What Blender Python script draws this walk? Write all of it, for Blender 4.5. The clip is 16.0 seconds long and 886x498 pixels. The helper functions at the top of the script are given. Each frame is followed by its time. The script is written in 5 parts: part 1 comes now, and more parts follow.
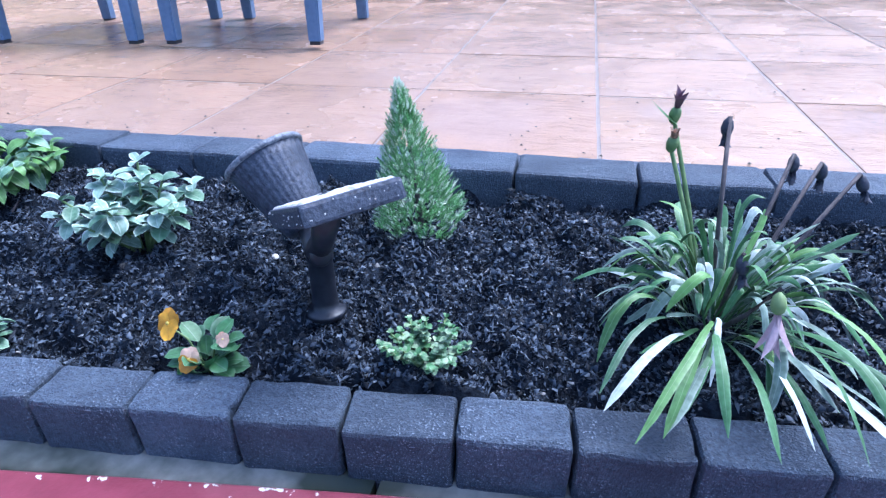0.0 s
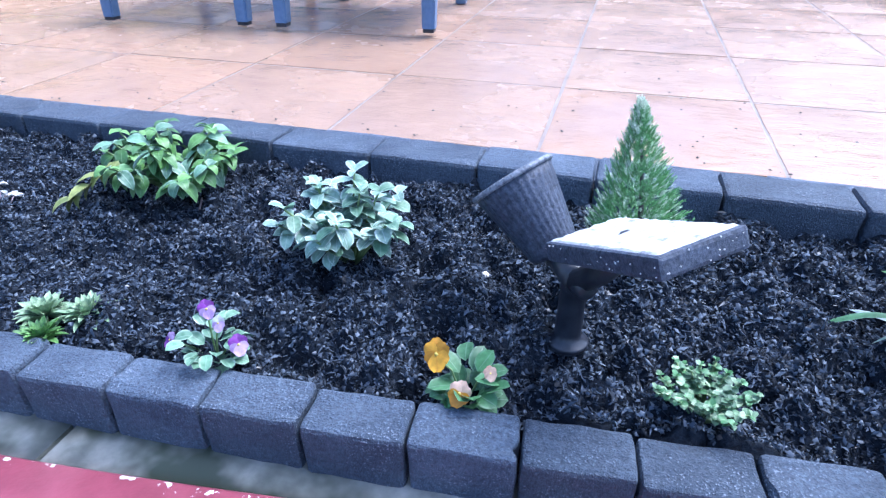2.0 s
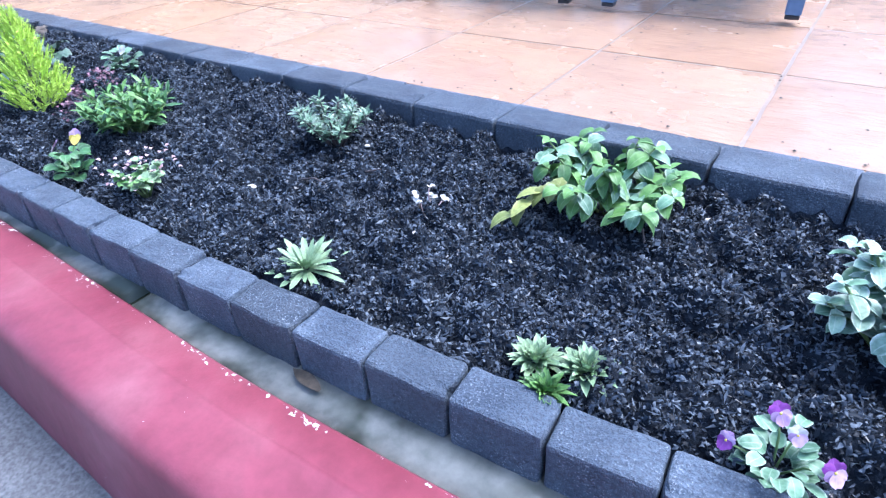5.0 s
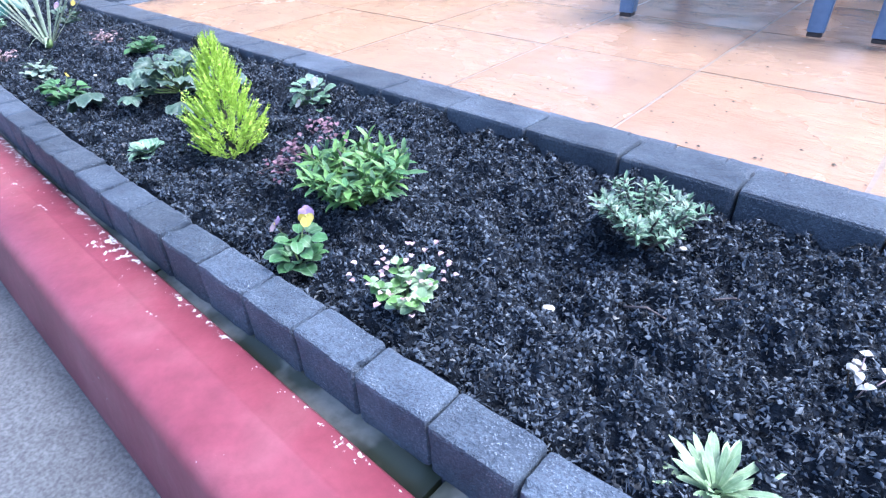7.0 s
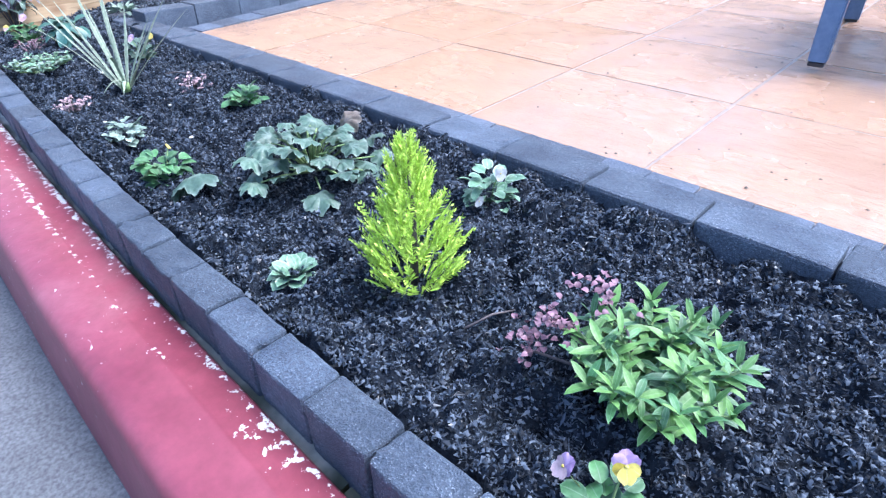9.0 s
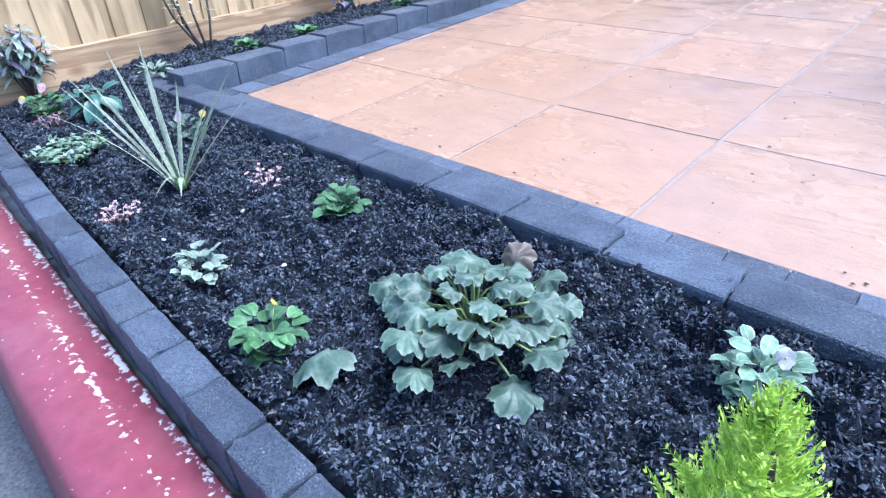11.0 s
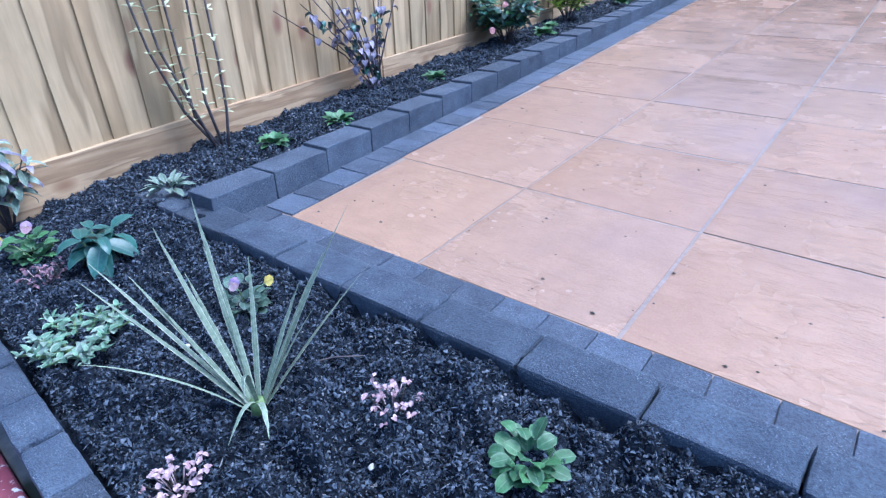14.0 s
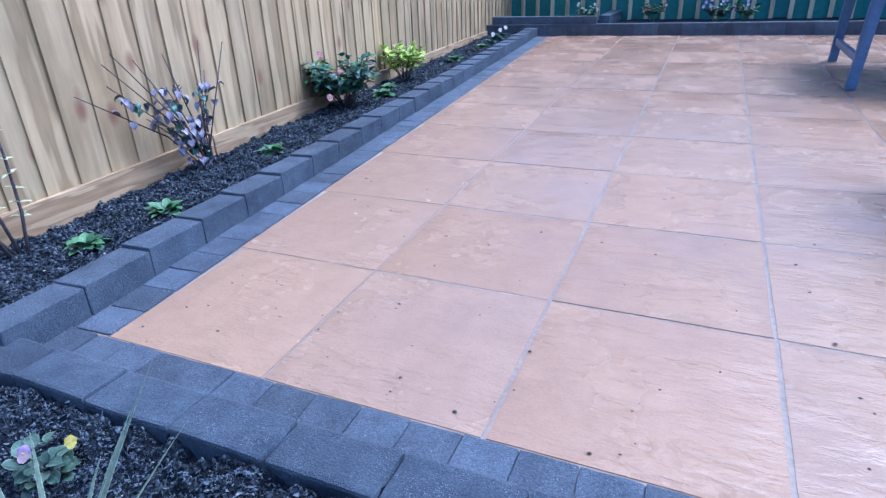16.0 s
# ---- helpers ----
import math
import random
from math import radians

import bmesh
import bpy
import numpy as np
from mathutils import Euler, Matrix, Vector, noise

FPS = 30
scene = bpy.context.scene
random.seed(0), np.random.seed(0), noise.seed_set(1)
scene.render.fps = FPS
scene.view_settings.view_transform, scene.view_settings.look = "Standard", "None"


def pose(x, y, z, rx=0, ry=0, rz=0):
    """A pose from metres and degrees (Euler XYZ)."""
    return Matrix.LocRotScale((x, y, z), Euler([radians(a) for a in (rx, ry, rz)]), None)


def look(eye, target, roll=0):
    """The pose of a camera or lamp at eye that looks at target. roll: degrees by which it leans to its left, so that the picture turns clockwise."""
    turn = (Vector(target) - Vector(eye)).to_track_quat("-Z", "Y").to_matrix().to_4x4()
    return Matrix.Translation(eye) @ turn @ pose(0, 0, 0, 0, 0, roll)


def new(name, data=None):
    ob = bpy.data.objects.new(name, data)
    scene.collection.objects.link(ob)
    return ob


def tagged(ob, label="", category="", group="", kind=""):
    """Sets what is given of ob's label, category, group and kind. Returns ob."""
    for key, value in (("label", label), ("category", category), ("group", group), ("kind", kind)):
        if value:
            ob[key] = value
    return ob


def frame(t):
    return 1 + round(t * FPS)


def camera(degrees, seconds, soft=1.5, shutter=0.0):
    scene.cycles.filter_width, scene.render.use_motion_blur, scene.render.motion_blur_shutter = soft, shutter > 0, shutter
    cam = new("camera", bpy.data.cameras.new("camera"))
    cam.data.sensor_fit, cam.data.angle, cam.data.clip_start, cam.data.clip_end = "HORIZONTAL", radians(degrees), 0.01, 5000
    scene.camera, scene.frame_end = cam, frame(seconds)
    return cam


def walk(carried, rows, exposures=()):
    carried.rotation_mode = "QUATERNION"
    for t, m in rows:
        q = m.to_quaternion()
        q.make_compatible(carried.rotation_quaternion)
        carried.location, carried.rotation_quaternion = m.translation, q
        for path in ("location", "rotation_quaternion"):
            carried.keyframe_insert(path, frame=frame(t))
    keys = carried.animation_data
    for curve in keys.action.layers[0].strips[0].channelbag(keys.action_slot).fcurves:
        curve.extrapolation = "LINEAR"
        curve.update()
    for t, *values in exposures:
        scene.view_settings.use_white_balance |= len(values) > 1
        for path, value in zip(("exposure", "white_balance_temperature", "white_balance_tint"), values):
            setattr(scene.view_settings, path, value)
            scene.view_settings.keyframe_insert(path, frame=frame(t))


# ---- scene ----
cam = camera(74.4, 16.0, soft=1.3)
PATH = [
    (0, (1.414, -1.272, 0.445), (1.018, 0.448, -0.497), -0.9),
    (0.5, (1.329, -1.269, 0.459), (0.901, 0.438, -0.491), -0.8),
    (1, (1.225, -1.268, 0.473), (0.782, 0.423, -0.5), -0.4),
    (1.5, (1.114, -1.275, 0.487), (0.651, 0.402, -0.499), -0.4),
    (2, (1.05, -1.285, 0.492), (0.571, 0.378, -0.51), 0.4),
    (2.5, (1.009, -1.288, 0.494), (0.476, 0.348, -0.525), 0.4),
    (3, (0.933, -1.314, 0.482), (0.291, 0.264, -0.566), -0.1),
    (3.5, (0.831, -1.342, 0.489), (0.082, 0.167, -0.588), -0.8),
    (4, (0.715, -1.36, 0.499), (-0.137, 0.084, -0.591), -1.5),
    (4.2, (0.669, -1.359, 0.505), (-0.214, 0.066, -0.586), -1.8),
    (6.3, (0.006, -1.241, 0.559), (-1.079, 0.041, -0.527), -0.9),
    (6.5, (-0.065, -1.244, 0.551), (-1.168, 0.024, -0.534), -1.0),
    (7, (-0.264, -1.259, 0.545), (-1.388, -0.012, -0.542), -1.2),
    (7.5, (-0.417, -1.274, 0.571), (-1.553, -0.036, -0.514), -0.3),
    (8, (-0.617, -1.246, 0.58), (-1.761, -0.014, -0.503), -0.4),
    (8.5, (-0.814, -1.201, 0.603), (-1.957, 0.028, -0.485), -0.3),
    (9, (-0.961, -1.183, 0.598), (-2.12, 0.034, -0.486), -0.6),
    (9.5, (-1.142, -1.164, 0.610), (-2.3, 0.052, -0.476), -0.8),
    (11.8, (-1.884, -1.053, 0.678), (-3.052, 0.203, -0.351), -2.6),
    (12, (-1.964, -1.061, 0.683), (-3.129, 0.196, -0.349), -2.6),
    (12.5, (-2.133, -1.049, 0.706), (-3.303, 0.219, -0.305), -2.7),
    (13, (-2.272, -0.987, 0.712), (-3.416, 0.313, -0.29), -2.1),
    (13.5, (-2.349, -0.93, 0.746), (-3.475, 0.398, -0.237), -2.1),
    (14, (-2.387, -0.9, 0.782), (-3.482, 0.469, -0.179), -1.9),
    (14.5, (-2.404, -0.846, 0.822), (-3.457, 0.584, -0.099), -1.8),
    (15, (-2.406, -0.796, 0.827), (-3.356, 0.722, -0.063), -1.5),
    (15.5, (-2.41, -0.765, 0.846), (-3.243, 0.834, -0.021), -2.2),
    (16, (-2.41, -0.741, 0.86), (-3.154, 0.914, 0.019), -2.2),
]
EXPOSURES = [(0, 1.36, 5000, 13), (3.5, 1.68, 5200, 11.5), (8, 1.74, 5420, 11.5), (12.5, 1.26, 4950, 11), (16, 0.92, 4600, 11)]
walk(cam, [(t, look(eye, target, roll)) for t, eye, target, roll in PATH], EXPOSURES)

# ---- world and light: an overcast winter sky ----
world = bpy.data.worlds.new("overcast_sky")
scene.world = world
world.use_nodes = True
wn = world.node_tree.nodes
sky = wn.new("ShaderNodeTexSky")
sky.sky_type, sky.sun_disc = "NISHITA", False
sky.sun_elevation, sky.sun_rotation = radians(62), radians(50)
sky.air_density, sky.dust_density, sky.ozone_density = 1.0, 4.0, 1.5
wn["Background"].inputs["Strength"].default_value = 0.15
world.node_tree.links.new(sky.outputs[0], wn["Background"].inputs["Color"])
sun_data = bpy.data.lights.new("sun", "SUN")
sun_data.energy, sun_data.angle, sun_data.color = 1.5, radians(35), (1.0, 0.97, 0.93)
sun = new("sun", sun_data)
sun.matrix_world = look((2.6, 2.2, 6.4), (0, 0, 0))


# ---- materials ----
def ramp(nt, fac, stops):
    r = nt.nodes.new("ShaderNodeValToRGB")
    while len(r.color_ramp.elements) < len(stops):
        r.color_ramp.elements.new(0.5)
    for e, (p, c) in zip(r.color_ramp.elements, stops):
        e.position, e.color = p, (*c, 1)
    nt.links.new(fac, r.inputs[0])
    return r.outputs[0]


def tex(nt, kind, scale, detail=4.0, vec=None, rough=0.55):
    n = nt.nodes.new(kind)
    n.inputs["Scale"].default_value = scale
    if kind == "ShaderNodeTexNoise":
        n.inputs["Detail"].default_value, n.inputs["Roughness"].default_value = detail, rough
    if vec is not None:
        nt.links.new(vec, n.inputs["Vector"])
    return n


def mix(nt, fac, a, b, mode="MIX"):
    m = nt.nodes.new("ShaderNodeMix")
    m.data_type, m.blend_type = "RGBA", mode
    for sock, v in ((m.inputs[0], fac), (m.inputs[6], a), (m.inputs[7], b)):
        if isinstance(v, bpy.types.NodeSocket):
            nt.links.new(v, sock)
        elif isinstance(v, tuple):
            sock.default_value = (*v, 1)
        else:
            sock.default_value = v
    return m.outputs[2]


def maths(nt, op, a, b=0.0, clamp=False):
    m = nt.nodes.new("ShaderNodeMath")
    m.operation, m.use_clamp = op, clamp
    for sock, v in ((m.inputs[0], a), (m.inputs[1], b)):
        if isinstance(v, bpy.types.NodeSocket):
            nt.links.new(v, sock)
        else:
            sock.default_value = v
    return m.outputs[0]


def material(name):
    m = bpy.data.materials.new(name)
    m.use_nodes = True
    nt = m.node_tree
    b = nt.nodes["Principled BSDF"]
    geo = nt.nodes.new("ShaderNodeNewGeometry")
    info = nt.nodes.new("ShaderNodeObjectInfo")
    return m, nt, b, geo, info


def bump(nt, b, height, strength, distance):
    n = nt.nodes.new("ShaderNodeBump")
    n.inputs["Strength"].default_value, n.inputs["Distance"].default_value = strength, distance
    nt.links.new(height, n.inputs["Height"])
    nt.links.new(n.outputs[0], b.inputs["Normal"])


def mat_block(name, dark, light, fleck):
    """Cast concrete block: charcoal, pitted, with pale flecks of frost and grit."""
    m, nt, b, geo, info = material(name)
    p = geo.outputs["Position"]
    big = tex(nt, "ShaderNodeTexNoise", 9, 3, p)
    fine = tex(nt, "ShaderNodeTexNoise", 160, 3, p, 0.7)
    grit = tex(nt, "ShaderNodeTexNoise", 320, 2, p, 0.6)
    col = ramp(nt, big.outputs[0], [(0.3, dark), (0.75, light)])
    col = mix(nt, 0.8, col, ramp(nt, fine.outputs[0], [(0.3, (0.35, 0.35, 0.38)), (0.7, (1.25, 1.25, 1.25))]), "MULTIPLY")
    shade = maths(nt, "MULTIPLY_ADD", info.outputs["Random"], 0.5)
    nt.nodes[-1].inputs[2].default_value = 0.75
    tint = nt.nodes.new("ShaderNodeCombineColor")
    for k in range(3):
        nt.links.new(shade, tint.inputs[k])
    col = mix(nt, 1.0, col, tint.outputs[0], "MULTIPLY")
    patch = tex(nt, "ShaderNodeTexNoise", 14, 2, p)
    spots = maths(nt, "MULTIPLY", ramp(nt, grit.outputs[0], [(0.60, (0, 0, 0)), (0.68, (1, 1, 1))]),
                  ramp(nt, patch.outputs[0], [(0.42, (0, 0, 0)), (0.66, (1, 1, 1))]))
    col = mix(nt, spots, col, fleck)
    nt.links.new(col, b.inputs["Base Color"])
    b.inputs["Roughness"].default_value = 0.55
    b.inputs["Specular IOR Level"].default_value = 0.35
    bump(nt, b, maths(nt, "ADD", fine.outputs[0], grit.outputs[0]), 0.9, 0.004)
    return m


M_KERB = mat_block("charcoal_block", (0.056, 0.076, 0.112), (0.116, 0.147, 0.195), (0.30, 0.34, 0.40))
M_SETT = mat_block("charcoal_sett", (0.072, 0.092, 0.130), (0.140, 0.168, 0.22), (0.34, 0.38, 0.44))


def mat_slab():
    """Wet riven sandstone-coloured paving: buff to pink, with ripples and standing damp."""
    m, nt, b, geo, info = material("riven_paving")
    tc = nt.nodes.new("ShaderNodeTexCoord")
    p = geo.outputs["Position"]
    add = nt.nodes.new("ShaderNodeVectorMath")
    add.operation = "MULTIPLY_ADD"
    nt.links.new(p, add.inputs[0])
    add.inputs[1].default_value = (1, 1, 1)
    cmb = nt.nodes.new("ShaderNodeCombineXYZ")
    off = maths(nt, "MULTIPLY", info.outputs["Random"], 37.0)
    for k in range(3):
        nt.links.new(off, cmb.inputs[k])
    nt.links.new(cmb.outputs[0], add.inputs[2])
    v = add.outputs[0]
    big = tex(nt, "ShaderNodeTexNoise", 2.3, 4, v)
    mid = tex(nt, "ShaderNodeTexNoise", 11, 5, v, 0.6)
    fine = tex(nt, "ShaderNodeTexNoise", 170, 2, p)
    col = ramp(nt, info.outputs["Random"], [(0.0, (0.365, 0.232, 0.153)), (0.35, (0.395, 0.25, 0.164)), (0.7, (0.375, 0.25, 0.176)), (1.0, (0.405, 0.265, 0.177))])
    col = mix(nt, 0.55, col, ramp(nt, big.outputs[0], [(0.3, (0.75, 0.72, 0.72)), (0.7, (1.15, 1.1, 1.05))]), "MULTIPLY")
    col = mix(nt, 0.5, col, ramp(nt, mid.outputs[0], [(0.3, (0.82, 0.8, 0.8)), (0.7, (1.12, 1.12, 1.12))]), "MULTIPLY")
    col = mix(nt, 0.3, col, ramp(nt, fine.outputs[0], [(0.3, (0.8, 0.8, 0.8)), (0.7, (1.15, 1.15, 1.15))]), "MULTIPLY")
    nt.links.new(col, b.inputs["Base Color"])
    wet = ramp(nt, big.outputs[0], [(0.35, (0.14, 0.14, 0.14)), (0.7, (0.36, 0.36, 0.36))])
    nt.links.new(wet, b.inputs["Roughness"])
    b.inputs["IOR"].default_value = 1.45
    # riven ripples, stretched across the slab
    mp = nt.nodes.new("ShaderNodeMapping")
    mp.inputs["Scale"].default_value = (7, 22, 7)
    nt.links.new(v, mp.inputs[0])
    riv = tex(nt, "ShaderNodeTexNoise", 1.0, 6, mp.outputs[0], 0.62)
    h = ramp(nt, riv.outputs[0], [(0.38, (0, 0, 0)), (0.5, (0.55, 0.55, 0.55)), (0.56, (0.6, 0.6, 0.6)), (0.66, (1, 1, 1))])
    amt = ramp(nt, big.outputs[0], [(0.38, (0.1, 0.1, 0.1)), (0.6, (1, 1, 1))])
    h = maths(nt, "MULTIPLY", h, amt)
    h = maths(nt, "ADD", h, maths(nt, "MULTIPLY", fine.outputs[0], 0.08))
    bump(nt, b, h, 0.7, 0.009)
    return m


M_SLAB = mat_slab()


def mat_plain(name, a, c, scale=30, rough=0.7, bump_s=0.3, bump_d=0.003, metal=0.0, stain=None):
    m, nt, b, geo, info = material(name)
    p = geo.outputs["Position"]
    n1 = tex(nt, "ShaderNodeTexNoise", scale, 5, p, 0.6)
    n2 = tex(nt, "ShaderNodeTexNoise", scale * 0.12, 3, p)
    col = ramp(nt, n1.outputs[0], [(0.32, a), (0.68, c)])
    col = mix(nt, 0.6, col, ramp(nt, n2.outputs[0], [(0.3, (0.7, 0.7, 0.7)), (0.7, (1.2, 1.2, 1.2))]), "MULTIPLY")
    if stain:
        n3 = tex(nt, "ShaderNodeTexNoise", stain[1], 4, p)
        col = mix(nt, ramp(nt, n3.outputs[0], [(stain[2], (0, 0, 0)), (stain[2] + 0.12, (1, 1, 1))]), col, stain[0])
    nt.links.new(col, b.inputs["Base Color"])
    b.inputs["Roughness"].default_value, b.inputs["Metallic"].default_value = rough, metal
    bump(nt, b, n1.outputs[0], bump_s, bump_d)
    return m


M_SOIL = mat_plain("dark_compost", (0.003, 0.0045, 0.008), (0.018, 0.025, 0.038), 90, 0.85, 1.0, 0.006)
M_SOIL.node_tree.nodes["Principled BSDF"].inputs["Specular IOR Level"].default_value = 0.15
M_MORTAR = mat_plain("grey_mortar", (0.23, 0.178, 0.145), (0.34, 0.268, 0.22), 60, 0.36)
M_STRIP = mat_plain("damp_mossy_concrete", (0.10, 0.11, 0.10), (0.24, 0.25, 0.23), 18, 0.45, 0.4, 0.003, 0, ((0.025, 0.035, 0.022), 5, 0.46))
M_ROAD = mat_plain("grey_asphalt", (0.055, 0.058, 0.066), (0.16, 0.165, 0.175), 120, 0.6, 0.8, 0.004)
M_CHAIR = mat_plain("blue_grey_painted_wood", (0.09, 0.16, 0.29), (0.13, 0.21, 0.36), 40, 0.4, 0.15, 0.001)
M_BLACK = mat_plain("black_plastic", (0.012, 0.014, 0.022), (0.03, 0.034, 0.045), 50, 0.35, 0.1, 0.001)


def mat_chip():
    m, nt, b, geo, info = material("compost_fibre")
    r = geo.outputs["Random Per Island"]
    col = ramp(nt, r, [(0.0, (0.003, 0.005, 0.009)), (0.30, (0.014, 0.020, 0.032)), (0.58, (0.054, 0.071, 0.102)), (0.90, (0.112, 0.138, 0.18)), (0.985, (0.155, 0.178, 0.212)), (1.0, (0.26, 0.25, 0.24))])
    nt.links.new(col, b.inputs["Base Color"])
    b.inputs["Roughness"].default_value = 0.65
    b.inputs["Specular IOR Level"].default_value = 0.3
    return m


M_CHIP = mat_chip()


def mat_kerb():
    """Red paint on a concrete kerb, flaked to white along the ridge and the back edge."""
    m, nt, b, geo, info = material("flaking_red_paint")
    p = geo.outputs["Position"]
    uv = nt.nodes.new("ShaderNodeUVMap")
    sep = nt.nodes.new("ShaderNodeSeparateXYZ")
    nt.links.new(uv.outputs[0], sep.inputs[0])
    v = sep.outputs[1]
    u = sep.outputs[0]
    n1 = tex(nt, "ShaderNodeTexNoise", 26, 5, p, 0.65)
    n2 = tex(nt, "ShaderNodeTexNoise", 3.2, 4, p)
    n3 = tex(nt, "ShaderNodeTexNoise", 62, 4, p, 0.62)
    n4 = tex(nt, "ShaderNodeTexNoise", 3.5, 3, p)
    col = ramp(nt, n2.outputs[0], [(0.3, (0.17, 0.032, 0.055)), (0.55, (0.225, 0.052, 0.078)), (0.75, (0.27, 0.095, 0.12))])
    col = mix(nt, 0.5, col, ramp(nt, n1.outputs[0], [(0.3, (0.6, 0.52, 0.52)), (0.7, (1.2, 1.22, 1.22))]), "MULTIPLY")
    # wear is densest near v = 0.055 (back edge) and v = 0.125 (ridge)
    def band(centre, width):
        d = maths(nt, "ABSOLUTE", maths(nt, "SUBTRACT", v, centre))
        return maths(nt, "SUBTRACT", 1.0, maths(nt, "DIVIDE", d, width), True)
    leftward = ramp(nt, maths(nt, "MULTIPLY", maths(nt, "ADD", u, 0.7), -0.45), [(0.0, (0, 0, 0)), (1.0, (1, 1, 1))])
    near = maths(nt, "MAXIMUM", band(0.254, 0.02), maths(nt, "MULTIPLY", band(0.32, 0.022), maths(nt, "MULTIPLY", leftward, 0.8)))
    score = maths(nt, "ADD", maths(nt, "MULTIPLY", near, 0.18), maths(nt, "MULTIPLY", leftward, 0.09))
    score = maths(nt, "ADD", score, maths(nt, "MULTIPLY", n4.outputs[0], 0.30))
    # one large bare patch behind the ridge
    bare = maths(nt, "SUBTRACT", 1.0, maths(nt, "DIVIDE", maths(nt, "ABSOLUTE", maths(nt, "ADD", u, 1.62)), 0.30), True)
    score = maths(nt, "ADD", score, maths(nt, "MULTIPLY", maths(nt, "MULTIPLY", bare, band(0.282, 0.04)), 0.20))
    score = maths(nt, "ADD", score, n3.outputs[0])
    chip = ramp(nt, score, [(0.912, (0, 0, 0)), (0.936, (1, 1, 1))])
    white = ramp(nt, n1.outputs[0], [(0.3, (0.55, 0.55, 0.55)), (0.7, (0.85, 0.85, 0.85))])
    col = mix(nt, chip, col, white)
    nt.links.new(col, b.inputs["Base Color"])
    b.inputs["Roughness"].default_value = 0.42
    bump(nt, b, maths(nt, "SUBTRACT", n1.outputs[0], maths(nt, "MULTIPLY", chip, 0.6)), 0.4, 0.003)
    return m


M_RED = mat_kerb()


def mat_wood(name, a, c, knot, stretch):
    """Sawn softwood with grain along one axis, knots and weather stains."""
    m, nt, b, geo, info = material(name)
    p = geo.outputs["Position"]
    cmb = nt.nodes.new("ShaderNodeCombineXYZ")
    off = maths(nt, "MULTIPLY", info.outputs["Random"], 53.0)
    for k in range(3):
        nt.links.new(off, cmb.inputs[k])
    add = nt.nodes.new("ShaderNodeVectorMath")
    nt.links.new(p, add.inputs[0])
    nt.links.new(cmb.outputs[0], add.inputs[1])
    mp = nt.nodes.new("ShaderNodeMapping")
    mp.inputs["Scale"].default_value = stretch
    nt.links.new(add.outputs[0], mp.inputs[0])
    warp = tex(nt, "ShaderNodeTexNoise", 1.0, 3, mp.outputs[0])
    grain = ramp(nt, maths(nt, "FRACT", maths(nt, "MULTIPLY", warp.outputs[0], 4.0)), [(0.0, tuple(0.8 * q for q in a)), (0.2, a), (0.6, c), (0.9, c), (1.0, tuple(0.8 * q for q in a))])
    fine = tex(nt, "ShaderNodeTexNoise", 7.0, 5, mp.outputs[0], 0.7)
    col = mix(nt, 0.55, grain, ramp(nt, fine.outputs[0], [(0.3, (0.72, 0.7, 0.66)), (0.7, (1.18, 1.18, 1.18))]), "MULTIPLY")
    col = mix(nt, 1.0, col, ramp(nt, info.outputs["Random"], [(0.0, (0.88, 0.88, 0.86)), (0.5, (1, 0.97, 0.93)), (1.0, (1.08, 1.03, 0.97))]), "MULTIPLY")
    mk = nt.nodes.new("ShaderNodeMapping")
    mk.inputs["Scale"].default_value = tuple(3.2 if s < 3 else 5.5 for s in stretch)
    nt.links.new(add.outputs[0], mk.inputs[0])
    vor = tex(nt, "ShaderNodeTexVoronoi", 1.0, vec=mk.outputs[0])
    col = mix(nt, ramp(nt, vor.outputs["Distance"], [(0.06, (1, 1, 1)), (0.11, (0.7, 0.7, 0.7)), (0.2, (0, 0, 0))]), col, knot)
    st = tex(nt, "ShaderNodeTexNoise", 2.6, 4, p)
    col = mix(nt, 0.6, col, ramp(nt, st.outputs[0], [(0.3, (0.7, 0.72, 0.68)), (0.6, (1.1, 1.08, 1.05))]), "MULTIPLY")
    nt.links.new(col, b.inputs["Base Color"])
    b.inputs["Roughness"].default_value = 0.65
    bump(nt, b, fine.outputs[0], 0.35, 0.002)
    return m


M_FENCE = mat_wood("weathered_pine_board", (0.40, 0.30, 0.175), (0.52, 0.405, 0.25), (0.25, 0.13, 0.08), (5, 5, 0.5))
M_GRAVELBOARD = mat_wood("sawn_pine_gravel_board", (0.36, 0.25, 0.15), (0.48, 0.36, 0.23), (0.24, 0.12, 0.06), (14, 0.9, 14))
M_CREAM = mat_wood("cream_softwood_batten", (0.5, 0.44, 0.3), (0.62, 0.55, 0.4), (0.3, 0.18, 0.1), (14, 14, 0.9))
M_TEAL = mat_plain("teal_green_panel", (0.03, 0.16, 0.15), (0.05, 0.22, 0.20), 20, 0.6)


